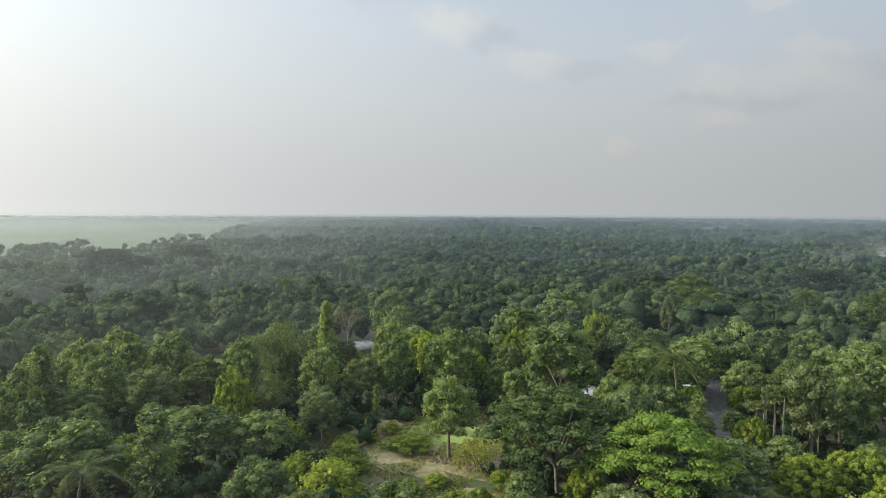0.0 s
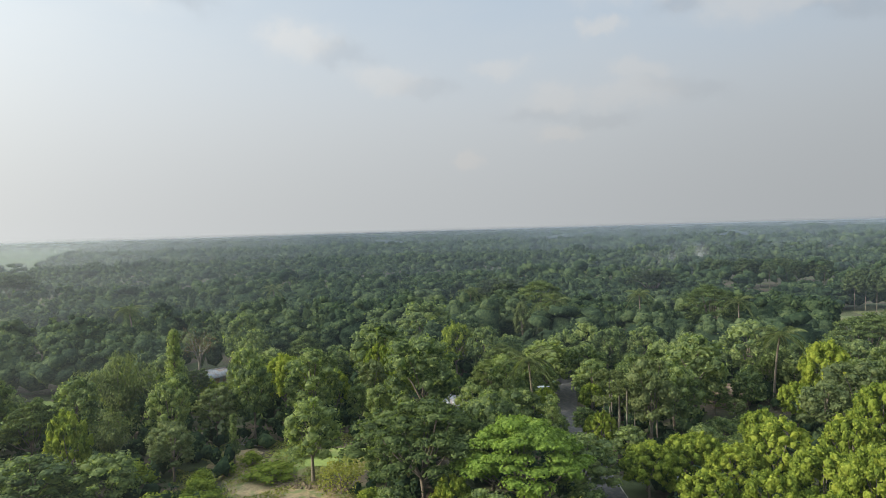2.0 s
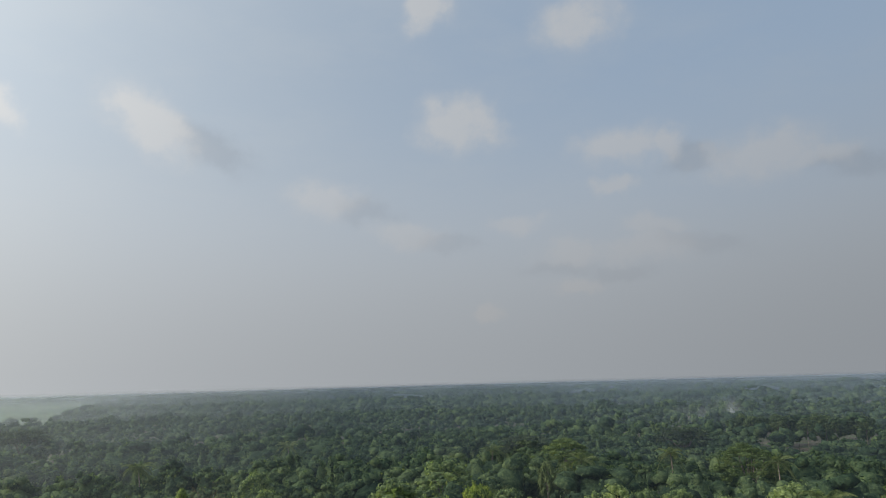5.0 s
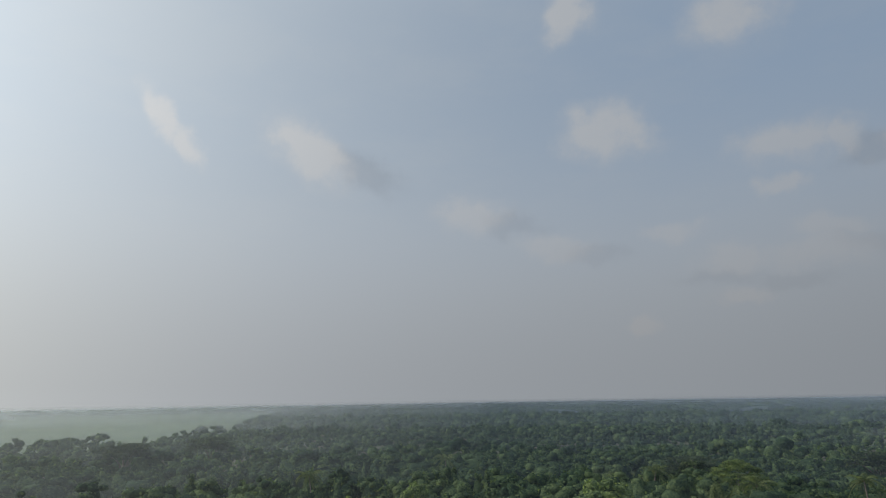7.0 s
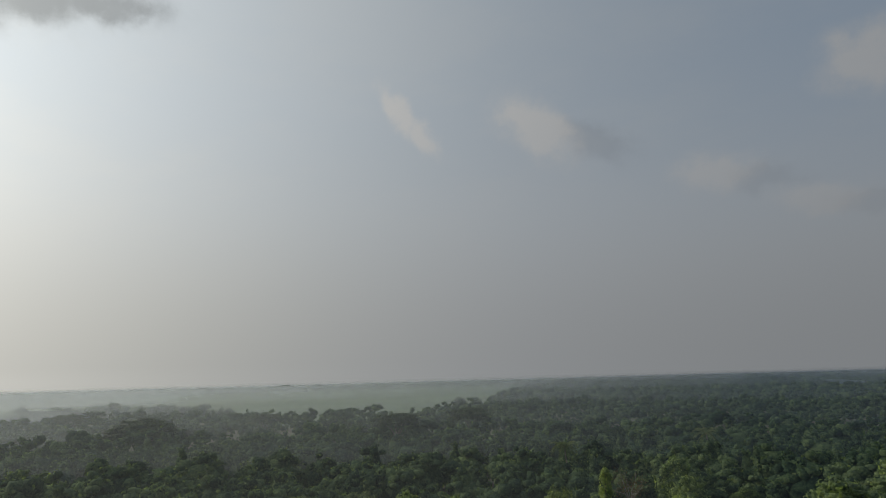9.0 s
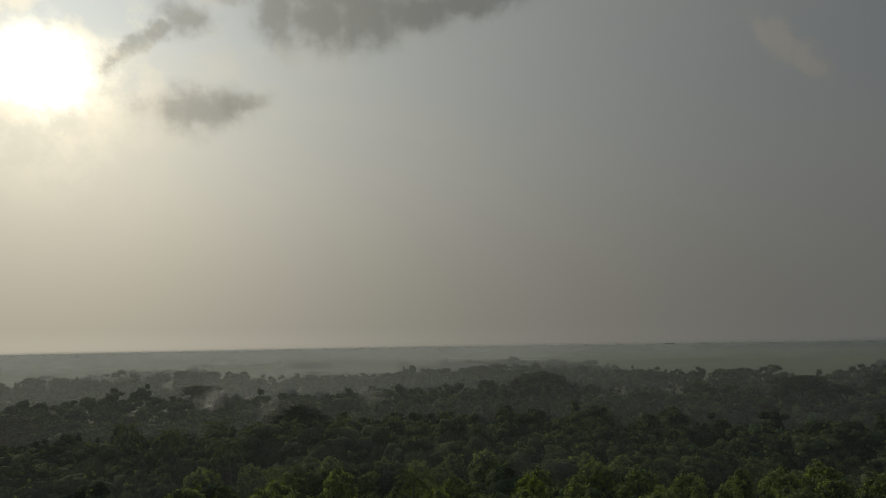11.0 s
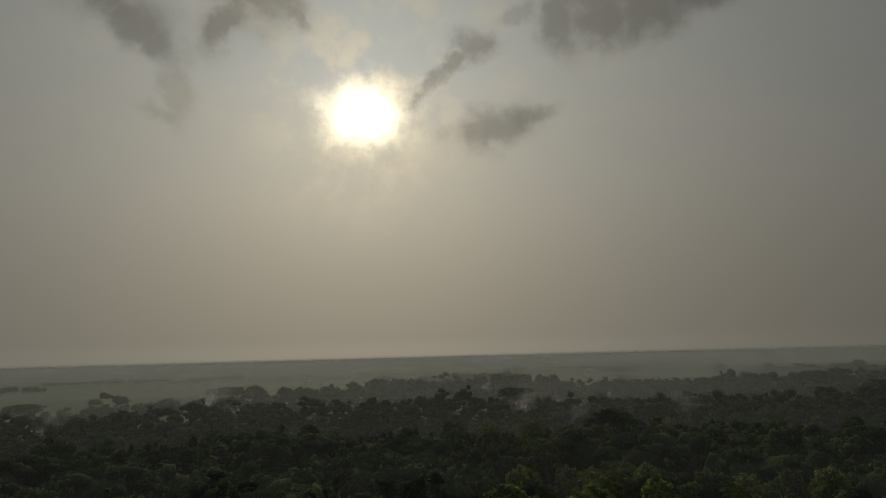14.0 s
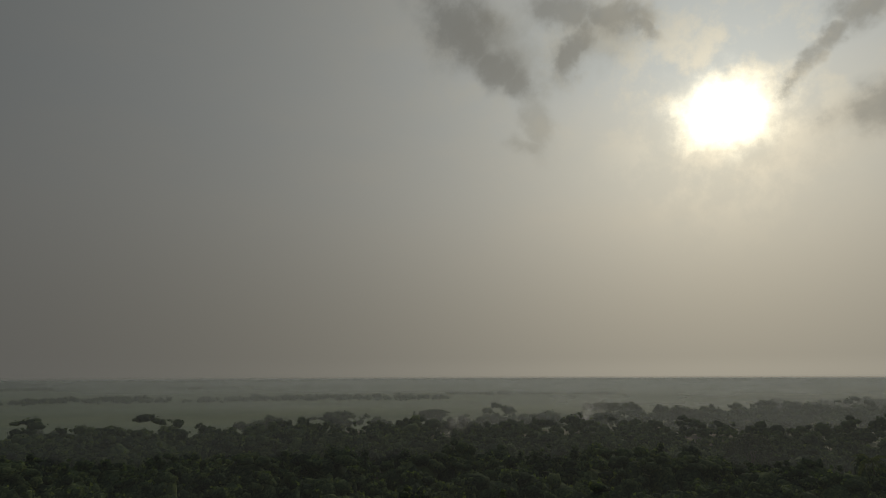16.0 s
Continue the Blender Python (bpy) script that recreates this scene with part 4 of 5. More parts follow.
# ------------------------------------------------------------------ woodland beyond: one mass
def scatter(rng, az_lo, az_hi, d_lo, d_hi, cell, keep=1.0, inside=True):
    """Jittered places in a sector, on a grid of the given cell."""
    g = np.arange(-d_hi, d_hi, cell)
    x, y = np.meshgrid(g, g)
    x, y = x.ravel(), y.ravel()
    x, y = x + rng.uniform(-0.48, 0.48, x.shape) * cell, y + rng.uniform(-0.48, 0.48, x.shape) * cell
    d, a = np.hypot(x, y), np.degrees(np.arctan2(-x, y))
    edge = np.interp(a, EDGE_A, EDGE_D) * (1 + 0.04 * np.sin(a * 0.9) + 0.03 * np.sin(a * 2.3))
    ok = (d > d_lo) & (d < d_hi) & (a > az_lo) & (a < az_hi) & ((d < edge) | (not inside)) & (rng.uniform(size=x.shape) < keep)
    for cx, cy, r in HOLES:
        ok &= np.hypot(x - cx, y - cy) > r
    return x[ok], y[ok], d[ok], a[ok]


EDGE_A = np.linspace(-180, 180, 181)
EDGE_D = np.array([wood_edge(a) for a in EDGE_A])
HOLES = [(172, 200, 13), (124.5, 156.5, 7), (140, 176, 8), (152.5, 191.7, 10), (125, 121, 11), (140.4, 131, 16), (157, 146, 19), (156, 142, 19), (200, 330, 20), (-44, 116, 10), (185, 190, 14), (140, 150, 12), (1560, 1700, 260)]


def woodland(name, rng, place, lumps, cards, card_size, hi, wi, label, under=True, core=0.8, leaf=None):
    """Many crowns as one mass: broad domes, flat tops and slim spires of mixed size, in drifts of one height and tone."""
    x, y, d, a = place
    m = len(x)
    s = Soup()
    swell = np.array([noise.noise((px * 0.011, py * 0.011, 3.0)) for px, py in zip(x, y)])
    drift = np.array([noise.noise((px * 0.03, py * 0.03, 7.0)) for px, py in zip(x, y)])
    pick = rng.uniform(size=m)
    flat, slim = pick < 0.04, (pick > 0.04) & (pick < 0.15)
    mean = (wi[0] + wi[1]) / 2
    wd = np.clip(mean * np.exp(rng.normal(size=m) * 0.34), mean * 0.5, mean * 1.6) * np.where(flat, 1.25, np.where(slim, 0.55, 1.0))
    h = rng.uniform(*hi, m) * (1 + 0.3 * swell + 0.16 * drift) + 0.2 * (wd - mean) + np.where(flat, 1.4, np.where(slim, 2.0, 0.0))
    tone = np.clip(0.48 + 0.27 * rng.normal(size=m) + 0.35 * swell + 0.3 * drift, 0, 1) * np.where(flat, 0.45, 1.0)
    ll = np.repeat(np.arange(m), lumps)
    k = len(ll)
    ang, f = rng.uniform(0, 6.28, k), np.sqrt(rng.uniform(0, 1, k))
    if lumps == 1:
        f = f * 0
    fl, sl = flat[ll], slim[ll]
    rad = wd[ll] * (rng.uniform(0.13, 0.27, k) if lumps > 3 else rng.uniform(0.2, 0.34, k) if lumps > 2 else rng.uniform(0.42, 0.55, k))
    rz = rad * np.where(fl, rng.uniform(0.42, 0.65, k), np.where(sl, rng.uniform(1.0, 1.6, k), rng.uniform(0.65, 1.0, k)))
    rz = np.minimum(rz, h[ll] * (0.3 if lumps == 1 else 0.45))
    fall_off = np.where(fl, 0.16, np.where(sl, 0.75, 0.4))
    reach = np.where(sl, 0.2, 0.42) * wd[ll]
    c = np.stack([x[ll] + reach * f * np.cos(ang), y[ll] + reach * f * np.sin(ang),
                  h[ll] * (0.92 - fall_off * f ** 2) - rz * 0.6 + rng.uniform(-0.4, 0.4, k)], 1)
    radii = np.stack([rad, rad, rz], 1)
    s.lumps(c, radii * (core if cards else 1.0), rng, 0.18, tone[ll])
    if under:
        s.lumps(np.stack([x, y, h * 0.42], 1), np.stack([wd * 0.36, wd * 0.36, h * 0.36], 1), rng, 0.1, tone)
    if cards:
        cc = np.repeat(np.arange(k), cards)
        p = sphere_points(rng, len(cc), -0.1)
        nrm = p + rng.normal(size=p.shape) * 0.45 + np.array([0, 0, 0.3])
        s.cards(c[cc] + p * radii[cc] * rng.uniform(0.72, 1.04, (len(cc), 1)), nrm, card_size * rng.uniform(0.6, 1.35, len(cc)), rng, 0.75,
                p * 0.6 + rng.normal(size=p.shape), tone=np.clip(tone[ll][cc] + rng.normal(size=len(cc)) * 0.1, 0, 1))
    return tagged(new(name, s.mesh(name, leaf or LEAF_FAR, tone=True)), label, "woods", kind="stuff")


rng = np.random.default_rng(7)
x, y, d, a = scatter(rng, -52, 149, 60, 250, 6.9)
ok = np.array([(dd > 122 or aa > 40 or aa < -54) and is_free(px, py, 3.2, 0.62) and (dd > 75) for px, py, dd, aa in zip(x, y, d, a)])
x, y, d, a = x[ok], y[ok], d[ok], a[ok]
close = d < 172 + 26 * np.sin(a * 0.35) + rng.normal(size=len(d)) * 14
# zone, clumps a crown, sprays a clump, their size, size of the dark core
# LEAF_MID and LEAF_FAR carry painted haze, stronger in the farther zone
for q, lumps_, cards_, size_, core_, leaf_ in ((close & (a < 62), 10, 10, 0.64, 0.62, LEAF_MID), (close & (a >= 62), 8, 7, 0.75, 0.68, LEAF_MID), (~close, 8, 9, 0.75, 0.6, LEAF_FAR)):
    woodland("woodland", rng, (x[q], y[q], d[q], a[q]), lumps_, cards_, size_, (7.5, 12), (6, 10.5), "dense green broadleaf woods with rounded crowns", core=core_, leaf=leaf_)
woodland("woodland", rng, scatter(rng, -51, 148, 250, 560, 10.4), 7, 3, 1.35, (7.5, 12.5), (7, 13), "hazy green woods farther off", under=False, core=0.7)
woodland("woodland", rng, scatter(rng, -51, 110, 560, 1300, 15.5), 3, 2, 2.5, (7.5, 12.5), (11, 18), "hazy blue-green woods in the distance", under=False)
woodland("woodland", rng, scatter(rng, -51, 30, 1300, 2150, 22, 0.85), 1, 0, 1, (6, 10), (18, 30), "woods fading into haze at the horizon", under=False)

woodland("woodland", rng, scatter(rng, 8, 150, 1950, 2550, 32, 0.8, False), 1, 0, 1, (5, 9), (20, 34), "far line of woods across the plain", under=False)

# strips of trees across the plain
for az0, az1, d0, d1 in ((112, 150, 760, 860), (98, 112, 980, 1060), (60, 84, 1050, 1150), (112, 150, 1500, 1650)):
    k = int(abs(az1 - az0) / 57.3 * (d0 + d1) / 2 / (d0 * 0.011))
    aa, dd = rng.uniform(az0, az1, k * 4), rng.uniform(d0, d1, k * 4)
    sel = np.array([noise.noise((q * 0.16, r * 0.004, 1.0)) for q, r in zip(aa, dd)]) > -0.22
    aa, dd = aa[sel], dd[sel]
    woodland("tree_strip", rng, (-dd * np.sin(np.radians(aa)), dd * np.cos(np.radians(aa)), dd, aa), 4, 2, 2.2, (4, 8), (7, 12), "strip of hazy trees across the rice fields")

# undergrowth between the near trees
x, y, d, a = scatter(rng, -52, 78, 48, 130, 2.4)
ok = np.array([not any(math.hypot(px - c0, py - c1) < c2 for c0, c1, c2 in OPEN) and road_gap(px, py) > 3.0 for px, py in zip(x, y)])
s = Soup()
px, py = x[ok], y[ok]
m = len(px)
rad = rng.uniform(0.7, 1.7, m)
tall = rng.uniform(0.5, 2.6, m) * np.array([1.0 + 0.7 * noise.noise((q * 0.1, r * 0.1, 5.0)) for q, r in zip(px, py)])
c = np.stack([px, py, tall], 1)
tone = rng.uniform(0, 0.9, m)
# inner lumps at half tone: shade between the leaves put into the colour
s.lumps(c * np.array([1, 1, 0.75]), np.stack([rad * 0.75, rad * 0.75, np.minimum(tall * 0.55 + 0.3, rad * 0.85)], 1), rng, 0.2, tone * 0.5)
cc = np.repeat(np.arange(m), 16)
p = sphere_points(rng, len(cc), -0.3)
s.cards(c[cc] + p * np.stack([rad, rad, 0.4 * tall + 0.4], 1)[cc] * rng.uniform(0.6, 1.1, (len(cc), 1)), p + rng.normal(size=p.shape) * 0.5 + np.array([0, 0, 0.3]),
        rng.uniform(0.35, 0.75, len(cc)), rng, 0.6, tone=tone[cc])
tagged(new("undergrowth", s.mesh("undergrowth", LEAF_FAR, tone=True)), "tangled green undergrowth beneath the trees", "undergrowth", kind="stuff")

# grass and weeds on the clearing
m = 30000
gx, gy = rng.uniform(-15, 14, m), rng.uniform(54, 91, m)
grow = np.array([noise.noise((q * 0.22, r * 0.22, 9.0)) for q, r in zip(gx, gy)])
sel = grow > -0.08
gx, gy, grow = gx[sel], gy[sel], grow[sel]
m = len(gx)
c = np.stack([gx, gy, 0.06 + 0.9 * np.clip(grow, 0, 1) * rng.uniform(0.2, 1, m)], 1)
s = Soup()
s.cards(c, rng.normal(size=(m, 3)) * 0.45 + np.array([0, 0, 1.0]), rng.uniform(0.2, 0.5, m), rng, 0.35, tone=rng.uniform(0.5, 1.2, m))
tagged(new("grass", s.mesh("grass", GRASS, tone=True)), "tufts of rough grass and weeds in the clearing", "grass", kind="stuff")

# clods of the little earth bank in the clearing
m = 260
u = rng.uniform(0, 1, m)
s = Soup()
rad = rng.uniform(0.08, 0.26, m)
s.lumps(np.stack([-3.5 + 7.5 * u + rng.normal(size=m) * 0.4, 75.2 - 4.0 * u + rng.normal(size=m) * 0.5, rad * 0.3], 1), np.stack([rad, rad, rad * 0.7], 1), rng, 0.2)
tagged(new("earth_bank", s.mesh("earth_bank", CLOD)), "crumbling low bank of brown earth clods", "earth", kind="stuff")


# ------------------------------------------------------------------ huts, walls and roadside things
def corrugated(name, w_, l_, mat, waves=10, amp=0.025, thick=0.01):
    """A corrugated sheet, l_ long up the slope, with thickness."""
    k = waves * 4 + 1
    xs = np.linspace(-w_ / 2, w_ / 2, k)
    zs = amp * np.sin(np.arange(k) * math.pi / 2)
    v = np.concatenate([np.stack([xs, np.full(k, yy), zs + dz], 1) for dz in (0, -thick) for yy in (0.0, l_)])
    q = [(i, i + 1, k + i + 1, k + i) for i in range(k - 1)] + [(2 * k + i + 1, 2 * k + i, 3 * k + i, 3 * k + i + 1) for i in range(k - 1)]
    q += [(i + 1, i, 2 * k + i, 2 * k + i + 1) for i in range(k - 1)] + [(k + i, k + i + 1, 3 * k + i + 1, 3 * k + i) for i in range(k - 1)]
    return mesh_from(name, v, [q], mat, smooth=True)


def build_hut(name, w_, l_, wall_h, rise, wall_mat, roof_mat, label):
    """A small house: four thick walls with a doorway and window, door leaf, gable roof of corrugated sheets, ridge cap."""
    hut = tagged(new(name), label, "house")
    t_ = 0.15
    for nm, x0, x1, z0, z1 in (("wall_panel", -w_ / 2, -0.5, 0, wall_h), ("wall_panel", 0.4, w_ / 2 - 1.2, 0, wall_h), ("wall_panel", -0.5, 0.4, 1.95, wall_h),
                               ("wall_panel", w_ / 2 - 1.2, w_ / 2, 0, 0.9), ("wall_panel", w_ / 2 - 1.2, w_ / 2, 1.8, wall_h), ("wall_panel", w_ / 2 - 0.4, w_ / 2, 0.9, 1.8)):
        ob = part(nm, box_mesh(nm, x1 - x0, t_, z1 - z0, wall_mat, 0), hut)
        ob.location = ((x0 + x1) / 2, -l_ / 2, z0)
    back = part("back_wall", box_mesh("back_wall", w_, t_, wall_h, wall_mat, 0), hut)
    back.location = (0, l_ / 2, 0)
    for sx in (-1, 1):
        side = part("side_wall", box_mesh("side_wall", t_, l_ - t_, wall_h, wall_mat, 0), hut)
        side.location = (sx * (w_ / 2 - t_ / 2), 0, 0)
        bm = bmesh.new()
        vs = [bm.verts.new((xx, yy, zz)) for xx in (-t_ / 2, t_ / 2) for yy, zz in ((-l_ / 2, 0), (l_ / 2, 0), (0, rise))]
        for f in ((0, 1, 2), (5, 4, 3), (0, 3, 4, 1), (1, 4, 5, 2), (2, 5, 3, 0)):
            bm.faces.new([vs[i] for i in f])
        gable = part("gable", bm_mesh("gable", bm, wall_mat), hut)
        gable.location = (sx * (w_ / 2 - t_ / 2), 0, wall_h)
    door = part("door", box_mesh("door", 0.86, 0.05, 1.9, TIMBER, 0.01), hut, "brown timber door")
    door.location = (-0.05, -l_ / 2 + 0.02, 0.02)
    knob = part("handle", box_mesh("handle", 0.04, 0.06, 0.16, STEEL, 0.01), door, "steel pull handle")
    knob.location = (0.34, -0.05, 0.95)
    frame_ob = part("window_frame", box_mesh("window_frame", 0.8, 0.05, 0.9, TIMBER, 0.01), hut, "brown timber window frame")
    frame_ob.location = (w_ / 2 - 0.8, -l_ / 2 + 0.03, 0.9)
    for k_ in range(4):
        bar = part("window_bar", box_mesh("window_bar", 0.03, 0.03, 0.8, STEEL, 0), frame_ob)
        bar.location = (-0.3 + 0.2 * k_, -0.05, 0.05)
    slope = math.hypot(l_ / 2 + 0.45, rise * (1 + 0.9 / l_))
    tilt = math.degrees(math.atan2(rise, l_ / 2))
    for sy in (-1, 1):
        r = part("roof_sheet", corrugated("roof_sheet", w_ + 0.6, slope, roof_mat, int(w_ * 4)), hut, "weathered corrugated tin")
        r.matrix_basis = Matrix.Translation((0, 0, wall_h + rise + 0.03)) @ pose(0, 0, 0, 0, 0, 0 if sy > 0 else 180) @ pose(0, 0, 0, -tilt, 0, 0)
    cap = part("ridge_cap", box_mesh("ridge_cap", w_ + 0.6, 0.25, 0.06, roof_mat, 0.02), hut)
    cap.location = (0, 0, wall_h + rise + 0.02)
    return hut


def face_eye(ob, az_, d_, turn=0.0):
    p = at(az_, d_)
    ob.matrix_basis = pose(p.x, p.y, 0, 0, 0, az_ + turn)


face_eye(build_hut("tin_hut", 4.2, 3.4, 2.3, 1.0, PLASTER, TIN, "small village hut with a whitish tin roof under trees"), 7.2, 127, 25)
put(SHRUB, 7.9, 122, 5.0, 3.6)
put(PALE_TREE, 8.4, 119, 4.6, 5.4)
put(SHRUB, 6.6, 121.5, 4.0, 2.2)
face_eye(build_hut("shed", 2.6, 2.4, 2.0, 0.7, STEEL, TIN, "small pale tin shed half hidden by foliage"), -13.2, 98, -30)
face_eye(build_hut("tin_hut", 4.6, 3.6, 2.4, 1.1, PLASTER, TIN, "tin-roofed hut hidden behind slender trees"), -28.0, 105, 40)
put(ROUND, -27.5, 97, 5.4, 6.6)
put(ROUND, -29.2, 98, 5.0, 6.2)
face_eye(build_hut("brick_house", 5.0, 4.0, 2.3, 0.9, MUD, MUD, "low reddish earthen house in the shade of trees"), -35.7, 107, 10)


def street_lamp(az_, d_):
    lamp = tagged(new("street_lamp"), "slim steel roadside lamp with a flat white panel", "street lamp")
    p = at(az_, d_)
    lamp.location = (p.x, p.y, 0)
    pole = Soup()
    pole.tube([(0, 0, 0), (0, 0, 2.5), (0, 0, 5.0)], [0.06, 0.05, 0.04], 8)
    part("pole", pole.mesh("pole", STEEL, smooth=True), lamp)
    arm = Soup()
    arm.tube([(0, 0, 4.7), (0.5, 0, 4.95), (0.9, 0, 5.0)], [0.03, 0.03, 0.03], 6)
    part("arm", arm.mesh("arm", STEEL, smooth=True), lamp)
    head = part("lamp_head", box_mesh("lamp_head", 0.5, 0.2, 0.08, STEEL, 0.02), lamp)
    head.location = (1.05, 0, 4.96)
    panel = part("panel", box_mesh("panel", 1.0, 0.45, 0.05, STEEL, 0.01), lamp, "white flat panel")
    panel.matrix_basis = pose(0, 0, 5.05, 15, 0, 0)


street_lamp(-20.6, 93.5)


def log(x_, y_, z_, length, radius, turn, tilt=0.0):
    s_ = Soup()
    u_ = np.linspace(-0.5, 0.5, 5)
    s_.tube(np.stack([u_ * length, 0.04 * np.sin(u_ * 5), 0 * u_], 1), [radius * 1.05, radius, radius * 0.97, radius * 0.93, radius * 0.88], 9)
    n_ = s_.n
    s_.t.append(np.array([(0, i, i + 1) for i in range(1, 8)] + [(n_ - 9, n_ - 8 + i, n_ - 9 + i) for i in range(1, 8)]))
    ob = tagged(new("felled_log", s_.mesh("felled_log", TIMBER)), "peeled reddish log lying beside the road", "log", "logs by the road")
    ob.matrix_basis = pose(x_, y_, z_, 0, tilt, turn)


for i_, (dx_, dz_, ln_, rr_) in enumerate(((0.0, 0.2, 4.2, 0.2), (0.42, 0.18, 3.8, 0.18), (-0.4, 0.19, 4.6, 0.19), (0.2, 0.52, 3.9, 0.17), (-0.18, 0.53, 4.1, 0.16))):
    log(36.6 + dx_, 73.8 - dx_ * 0.4, dz_, ln_, rr_, 68 + 3 * i_)
sheet_bm = bmesh.new()
bmesh.ops.create_grid(sheet_bm, x_segments=12, y_segments=8, size=1.0)
for v_ in sheet_bm.verts:
    v_.co = Vector((v_.co.x * 1.0, v_.co.y * 0.6, 0.25 * noise.noise(v_.co * 1.7) - 0.35 * v_.co.x ** 2))
tarp = tagged(new("tarpaulin", bm_mesh("tarpaulin", sheet_bm, STEEL)), "crumpled whitish tarpaulin lying over a low shrub", "tarpaulin")
tarp.matrix_basis = Matrix.Translation(at(-31.7, 70.5, 2.3)) @ pose(0, 0, 0, 12, 8, 30)
put(SHRUB, -31.7, 70.5, 4.2, 2.9)

branch = Soup()
branch.tube([(-2.2, 0, 0.25), (-0.6, 0.15, 0.5), (1.0, 0, 0.35), (2.4, -0.2, 0.12)], [0.09, 0.08, 0.06, 0.03], 6)
branch.tube([(-0.6, 0.15, 0.5), (-0.2, 0.7, 1.2), (0.1, 0.9, 1.5)], [0.05, 0.03, 0.015], 5)
fallen = tagged(new("fallen_branch", branch.mesh("fallen_branch", BARK_PALE, smooth=True)), "pale fallen branch at the rim of the clearing", "branch")
fallen.matrix_basis = pose(-7.5, 88.5, 0, 0, 0, -8)

# the field wall: rendered piers with ochre panels between
wall = tagged(new("field_wall"), "low cream and orange boundary wall at a field", "wall")
wall.matrix_basis = pose(*at(-38.0, 252), 0, 0, -52)
panel_mesh, pier_mesh, cope_mesh = box_mesh("wall_panel", 2.1, 0.2, 1.9, OCHRE, 0), box_mesh("pier", 0.35, 0.35, 2.2, PLASTER, 0.02), box_mesh("coping", 2.1, 0.3, 0.1, PLASTER, 0.01)
for i_ in range(3):
    for nm_, me_, off_, z_ in (("wall_panel", panel_mesh, 1.2, 0), ("coping", cope_mesh, 1.2, 1.9), ("pier", pier_mesh, 0, 0)):
        ob = part(nm_, me_, wall)
        ob.location = ((i_ - 1.5) * 2.45 + off_, 0, z_)

# plantation rows behind the fields
ROWS = variants("plantation_tree", "round", 6.0, 12.0, LEAF_ROW, (101, 102), "tall straight plantation tree in a row behind a field", low=0.36, per=20, size=0.85, fork_at=0.6, girth=0.004, bark=BARK)
for k_ in range(15):
    put(ROWS, -33.8 - 0.62 * k_, 290 + 3 * math.sin(k_ * 2.1), 7.0, 11 + (k_ * 7 % 4) * 0.5, group="plantation row")
for k_ in range(9):
    put(ROWS, -44.4 - 0.7 * k_, 226 + 2 * math.sin(k_ * 1.7), 7.0, 12 + (k_ * 5 % 3) * 0.5, group="plantation row")

# taller crowns and palms that stand out of the canopy
for az_, d_, w_, h_ in ((98.7, 371, 22, 14), (92.5, 330, 16, 13), (66.3, 545, 30, 15), (52, 420, 18, 14), (75, 300, 16, 13), (113, 330, 15, 12), (38, 330, 16, 14), (-17.5, 190, 14, 13), (-30, 215, 15, 13)):
    put(FAR_UMBRELLA, az_, d_, w_, h_, "dark flat-topped tree standing above the canopy")
for az_, d_ in ((-22, 150), (-14.5, 172), (-36.5, 150), (-29, 165), (2, 205), (13, 170), (68, 150), (71, 142), (74, 158), (77, 147), (64, 152), (80, 165), (66, 133), (72.5, 128)):
    put(COCONUT, az_, d_, 1, 10.8)


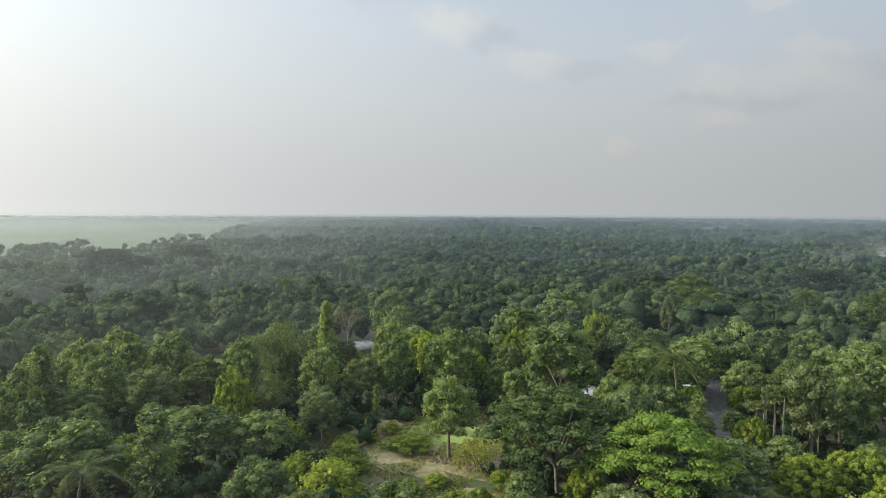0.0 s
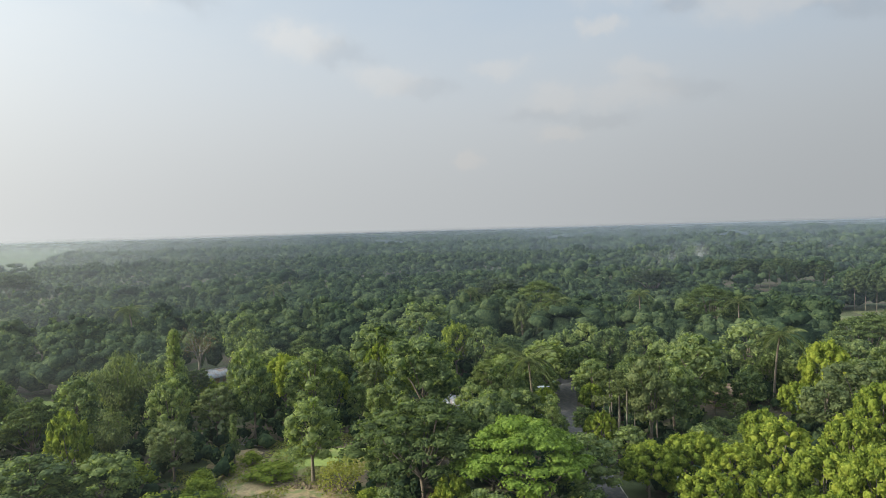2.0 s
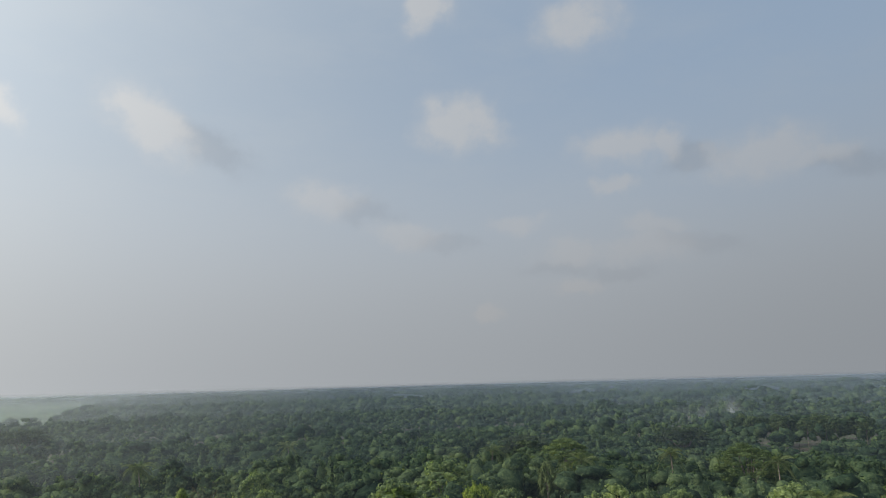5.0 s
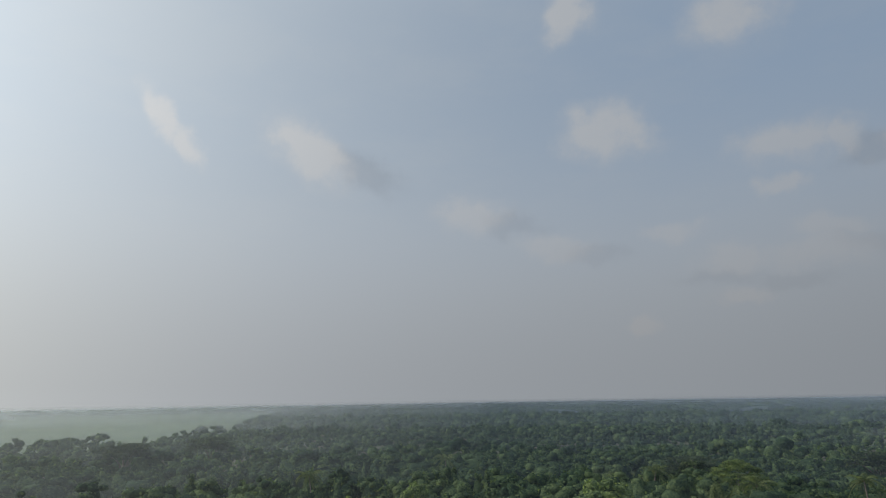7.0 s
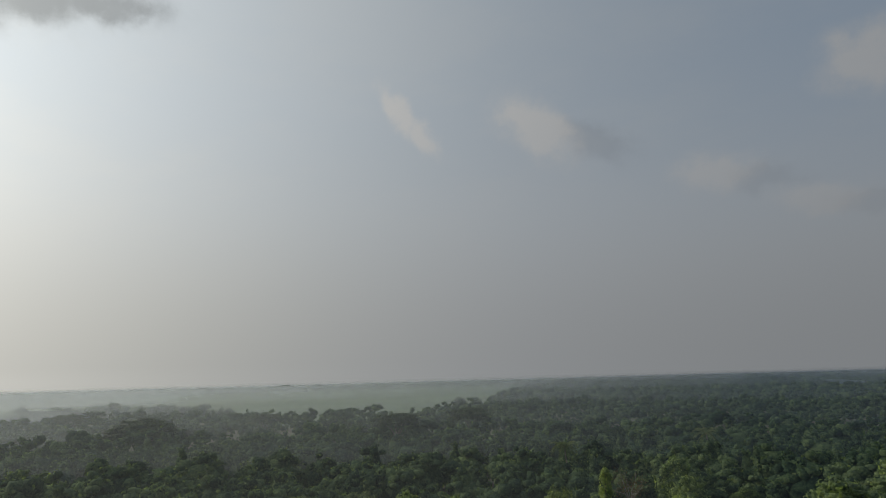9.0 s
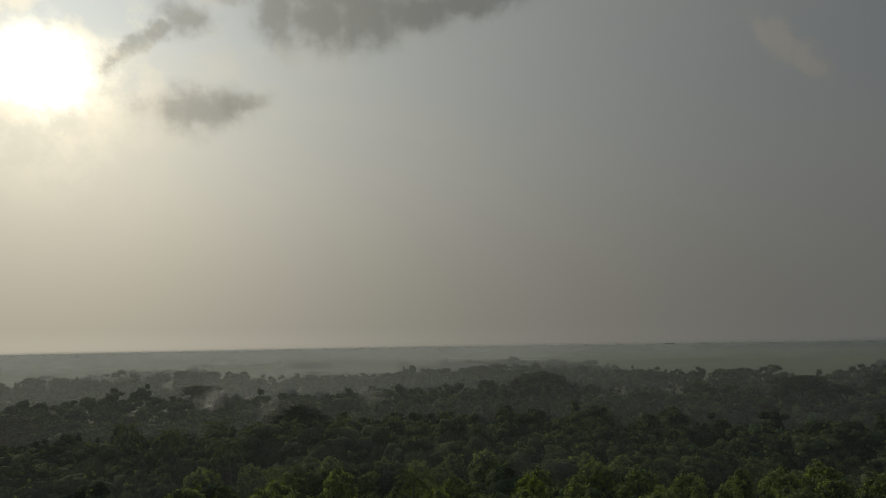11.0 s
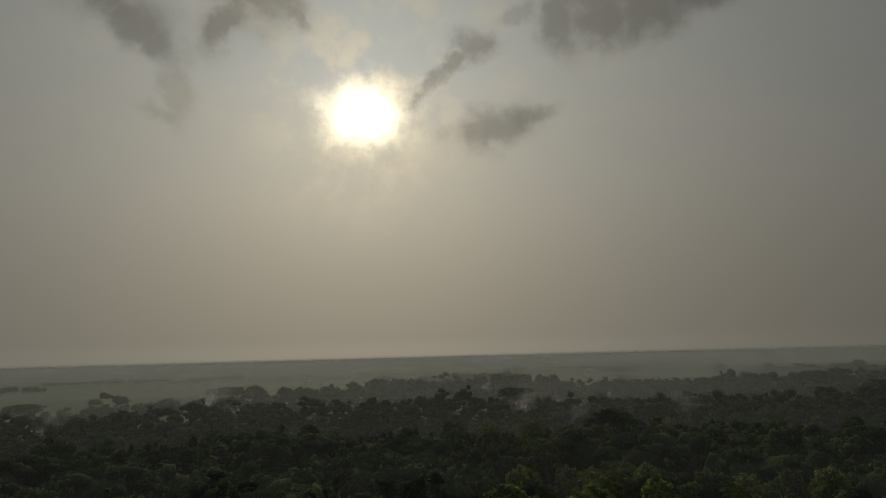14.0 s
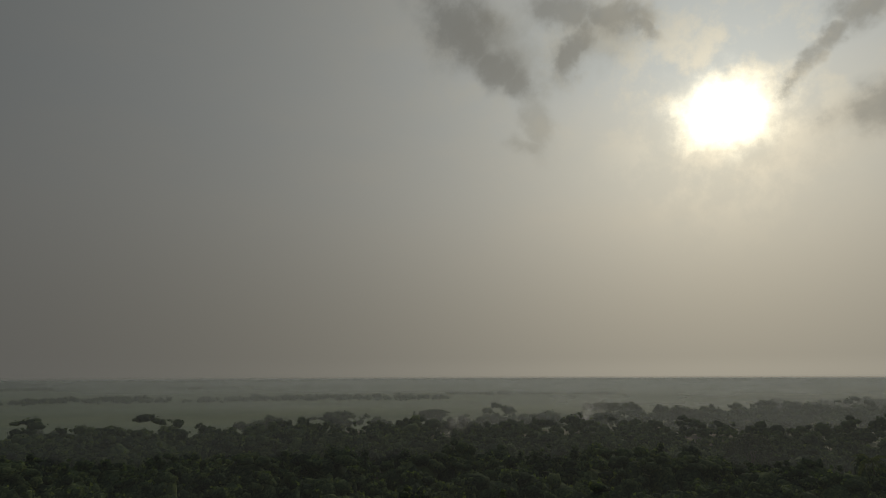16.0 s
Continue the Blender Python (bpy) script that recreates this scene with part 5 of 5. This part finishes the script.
def smoke(az_, d_, width, height, density, lean, seed):
    """A soft wisp of smoke rising over the canopy."""
    m_, n = material("smoke")
    co = n.node("ShaderNodeTexCoord").outputs["Object"]
    u = n.node("ShaderNodeSeparateXYZ", {0: co})
    up = n.math("DIVIDE", u.outputs[2], height)
    axis = n.math("MULTIPLY", up, lean * width)
    across = n.math("DIVIDE", n.math("SUBTRACT", u.outputs[0], axis), n.math("MULTIPLY", n.math("MULTIPLY_ADD", up, 0.8, 0.25), width * 0.5))
    puff = n.noise(n.vmath("ADD", co, (seed * 9.0, 0, 0)).outputs[0], 0.16, 5.0, 0.6)
    soft = n.math("EXPONENT", n.math("MULTIPLY", n.math("MULTIPLY", across, across), -1.6))
    fade = n.math("MULTIPLY", n.ramp(up, 0.0, 0.25), n.ramp(up, 0.35, 1.0, 1.0, 0.0))
    a_ = n.math("MULTIPLY", n.math("MULTIPLY", soft, fade), n.math("MULTIPLY", n.ramp(puff, 0.3, 0.7), density * 1.3), clamp=True)
    lit = n.node("ShaderNodeMixShader", {0: 0.6, 1: n.node("ShaderNodeBsdfDiffuse", {"Color": (0.7, 0.72, 0.74, 1)}).outputs[0],
                                         2: n.node("ShaderNodeBsdfTranslucent", {"Color": (0.7, 0.72, 0.74, 1)}).outputs[0]})
    finish(n, n.node("ShaderNodeMixShader", {0: a_, 1: n.node("ShaderNodeBsdfTransparent").outputs[0], 2: lit.outputs[0]}).outputs[0])
    k = 9
    us = np.linspace(-1, 1, k)
    v = np.concatenate([np.stack([us * width, 0.12 * width * us ** 2 + 0 * us, np.full(k, z)], 1) for z in np.linspace(0, height, 5)])
    q = [(r * k + i, r * k + i + 1, (r + 1) * k + i + 1, (r + 1) * k + i) for r in range(4) for i in range(k - 1)]
    ob = tagged(new("smoke", mesh_from("smoke", v, [q], m_, smooth=True)), "thin grey wood smoke drifting up from the canopy", "smoke", kind="stuff")
    p = at(az_, d_, 6)
    ob.matrix_basis = pose(p.x, p.y, 5, 0, 0, az_)


for i_, row_ in enumerate(((75.0, 238, 20, 15, 0.42, 0.5), (60.6, 222, 14, 13, 0.36, -0.3), (100.8, 315, 20, 20, 0.5, 0.6), (70.0, 205, 22, 9, 0.3, 0.3), (112, 250, 26, 12, 0.3, 0.4), (-30.5, 345, 26, 10, 0.35, 0.2), (-34.0, 400, 24, 12, 0.3, -0.2))):
    smoke(*row_, i_)

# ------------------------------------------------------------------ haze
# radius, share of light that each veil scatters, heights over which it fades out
# nested sheets stand in for airlight that builds up with distance
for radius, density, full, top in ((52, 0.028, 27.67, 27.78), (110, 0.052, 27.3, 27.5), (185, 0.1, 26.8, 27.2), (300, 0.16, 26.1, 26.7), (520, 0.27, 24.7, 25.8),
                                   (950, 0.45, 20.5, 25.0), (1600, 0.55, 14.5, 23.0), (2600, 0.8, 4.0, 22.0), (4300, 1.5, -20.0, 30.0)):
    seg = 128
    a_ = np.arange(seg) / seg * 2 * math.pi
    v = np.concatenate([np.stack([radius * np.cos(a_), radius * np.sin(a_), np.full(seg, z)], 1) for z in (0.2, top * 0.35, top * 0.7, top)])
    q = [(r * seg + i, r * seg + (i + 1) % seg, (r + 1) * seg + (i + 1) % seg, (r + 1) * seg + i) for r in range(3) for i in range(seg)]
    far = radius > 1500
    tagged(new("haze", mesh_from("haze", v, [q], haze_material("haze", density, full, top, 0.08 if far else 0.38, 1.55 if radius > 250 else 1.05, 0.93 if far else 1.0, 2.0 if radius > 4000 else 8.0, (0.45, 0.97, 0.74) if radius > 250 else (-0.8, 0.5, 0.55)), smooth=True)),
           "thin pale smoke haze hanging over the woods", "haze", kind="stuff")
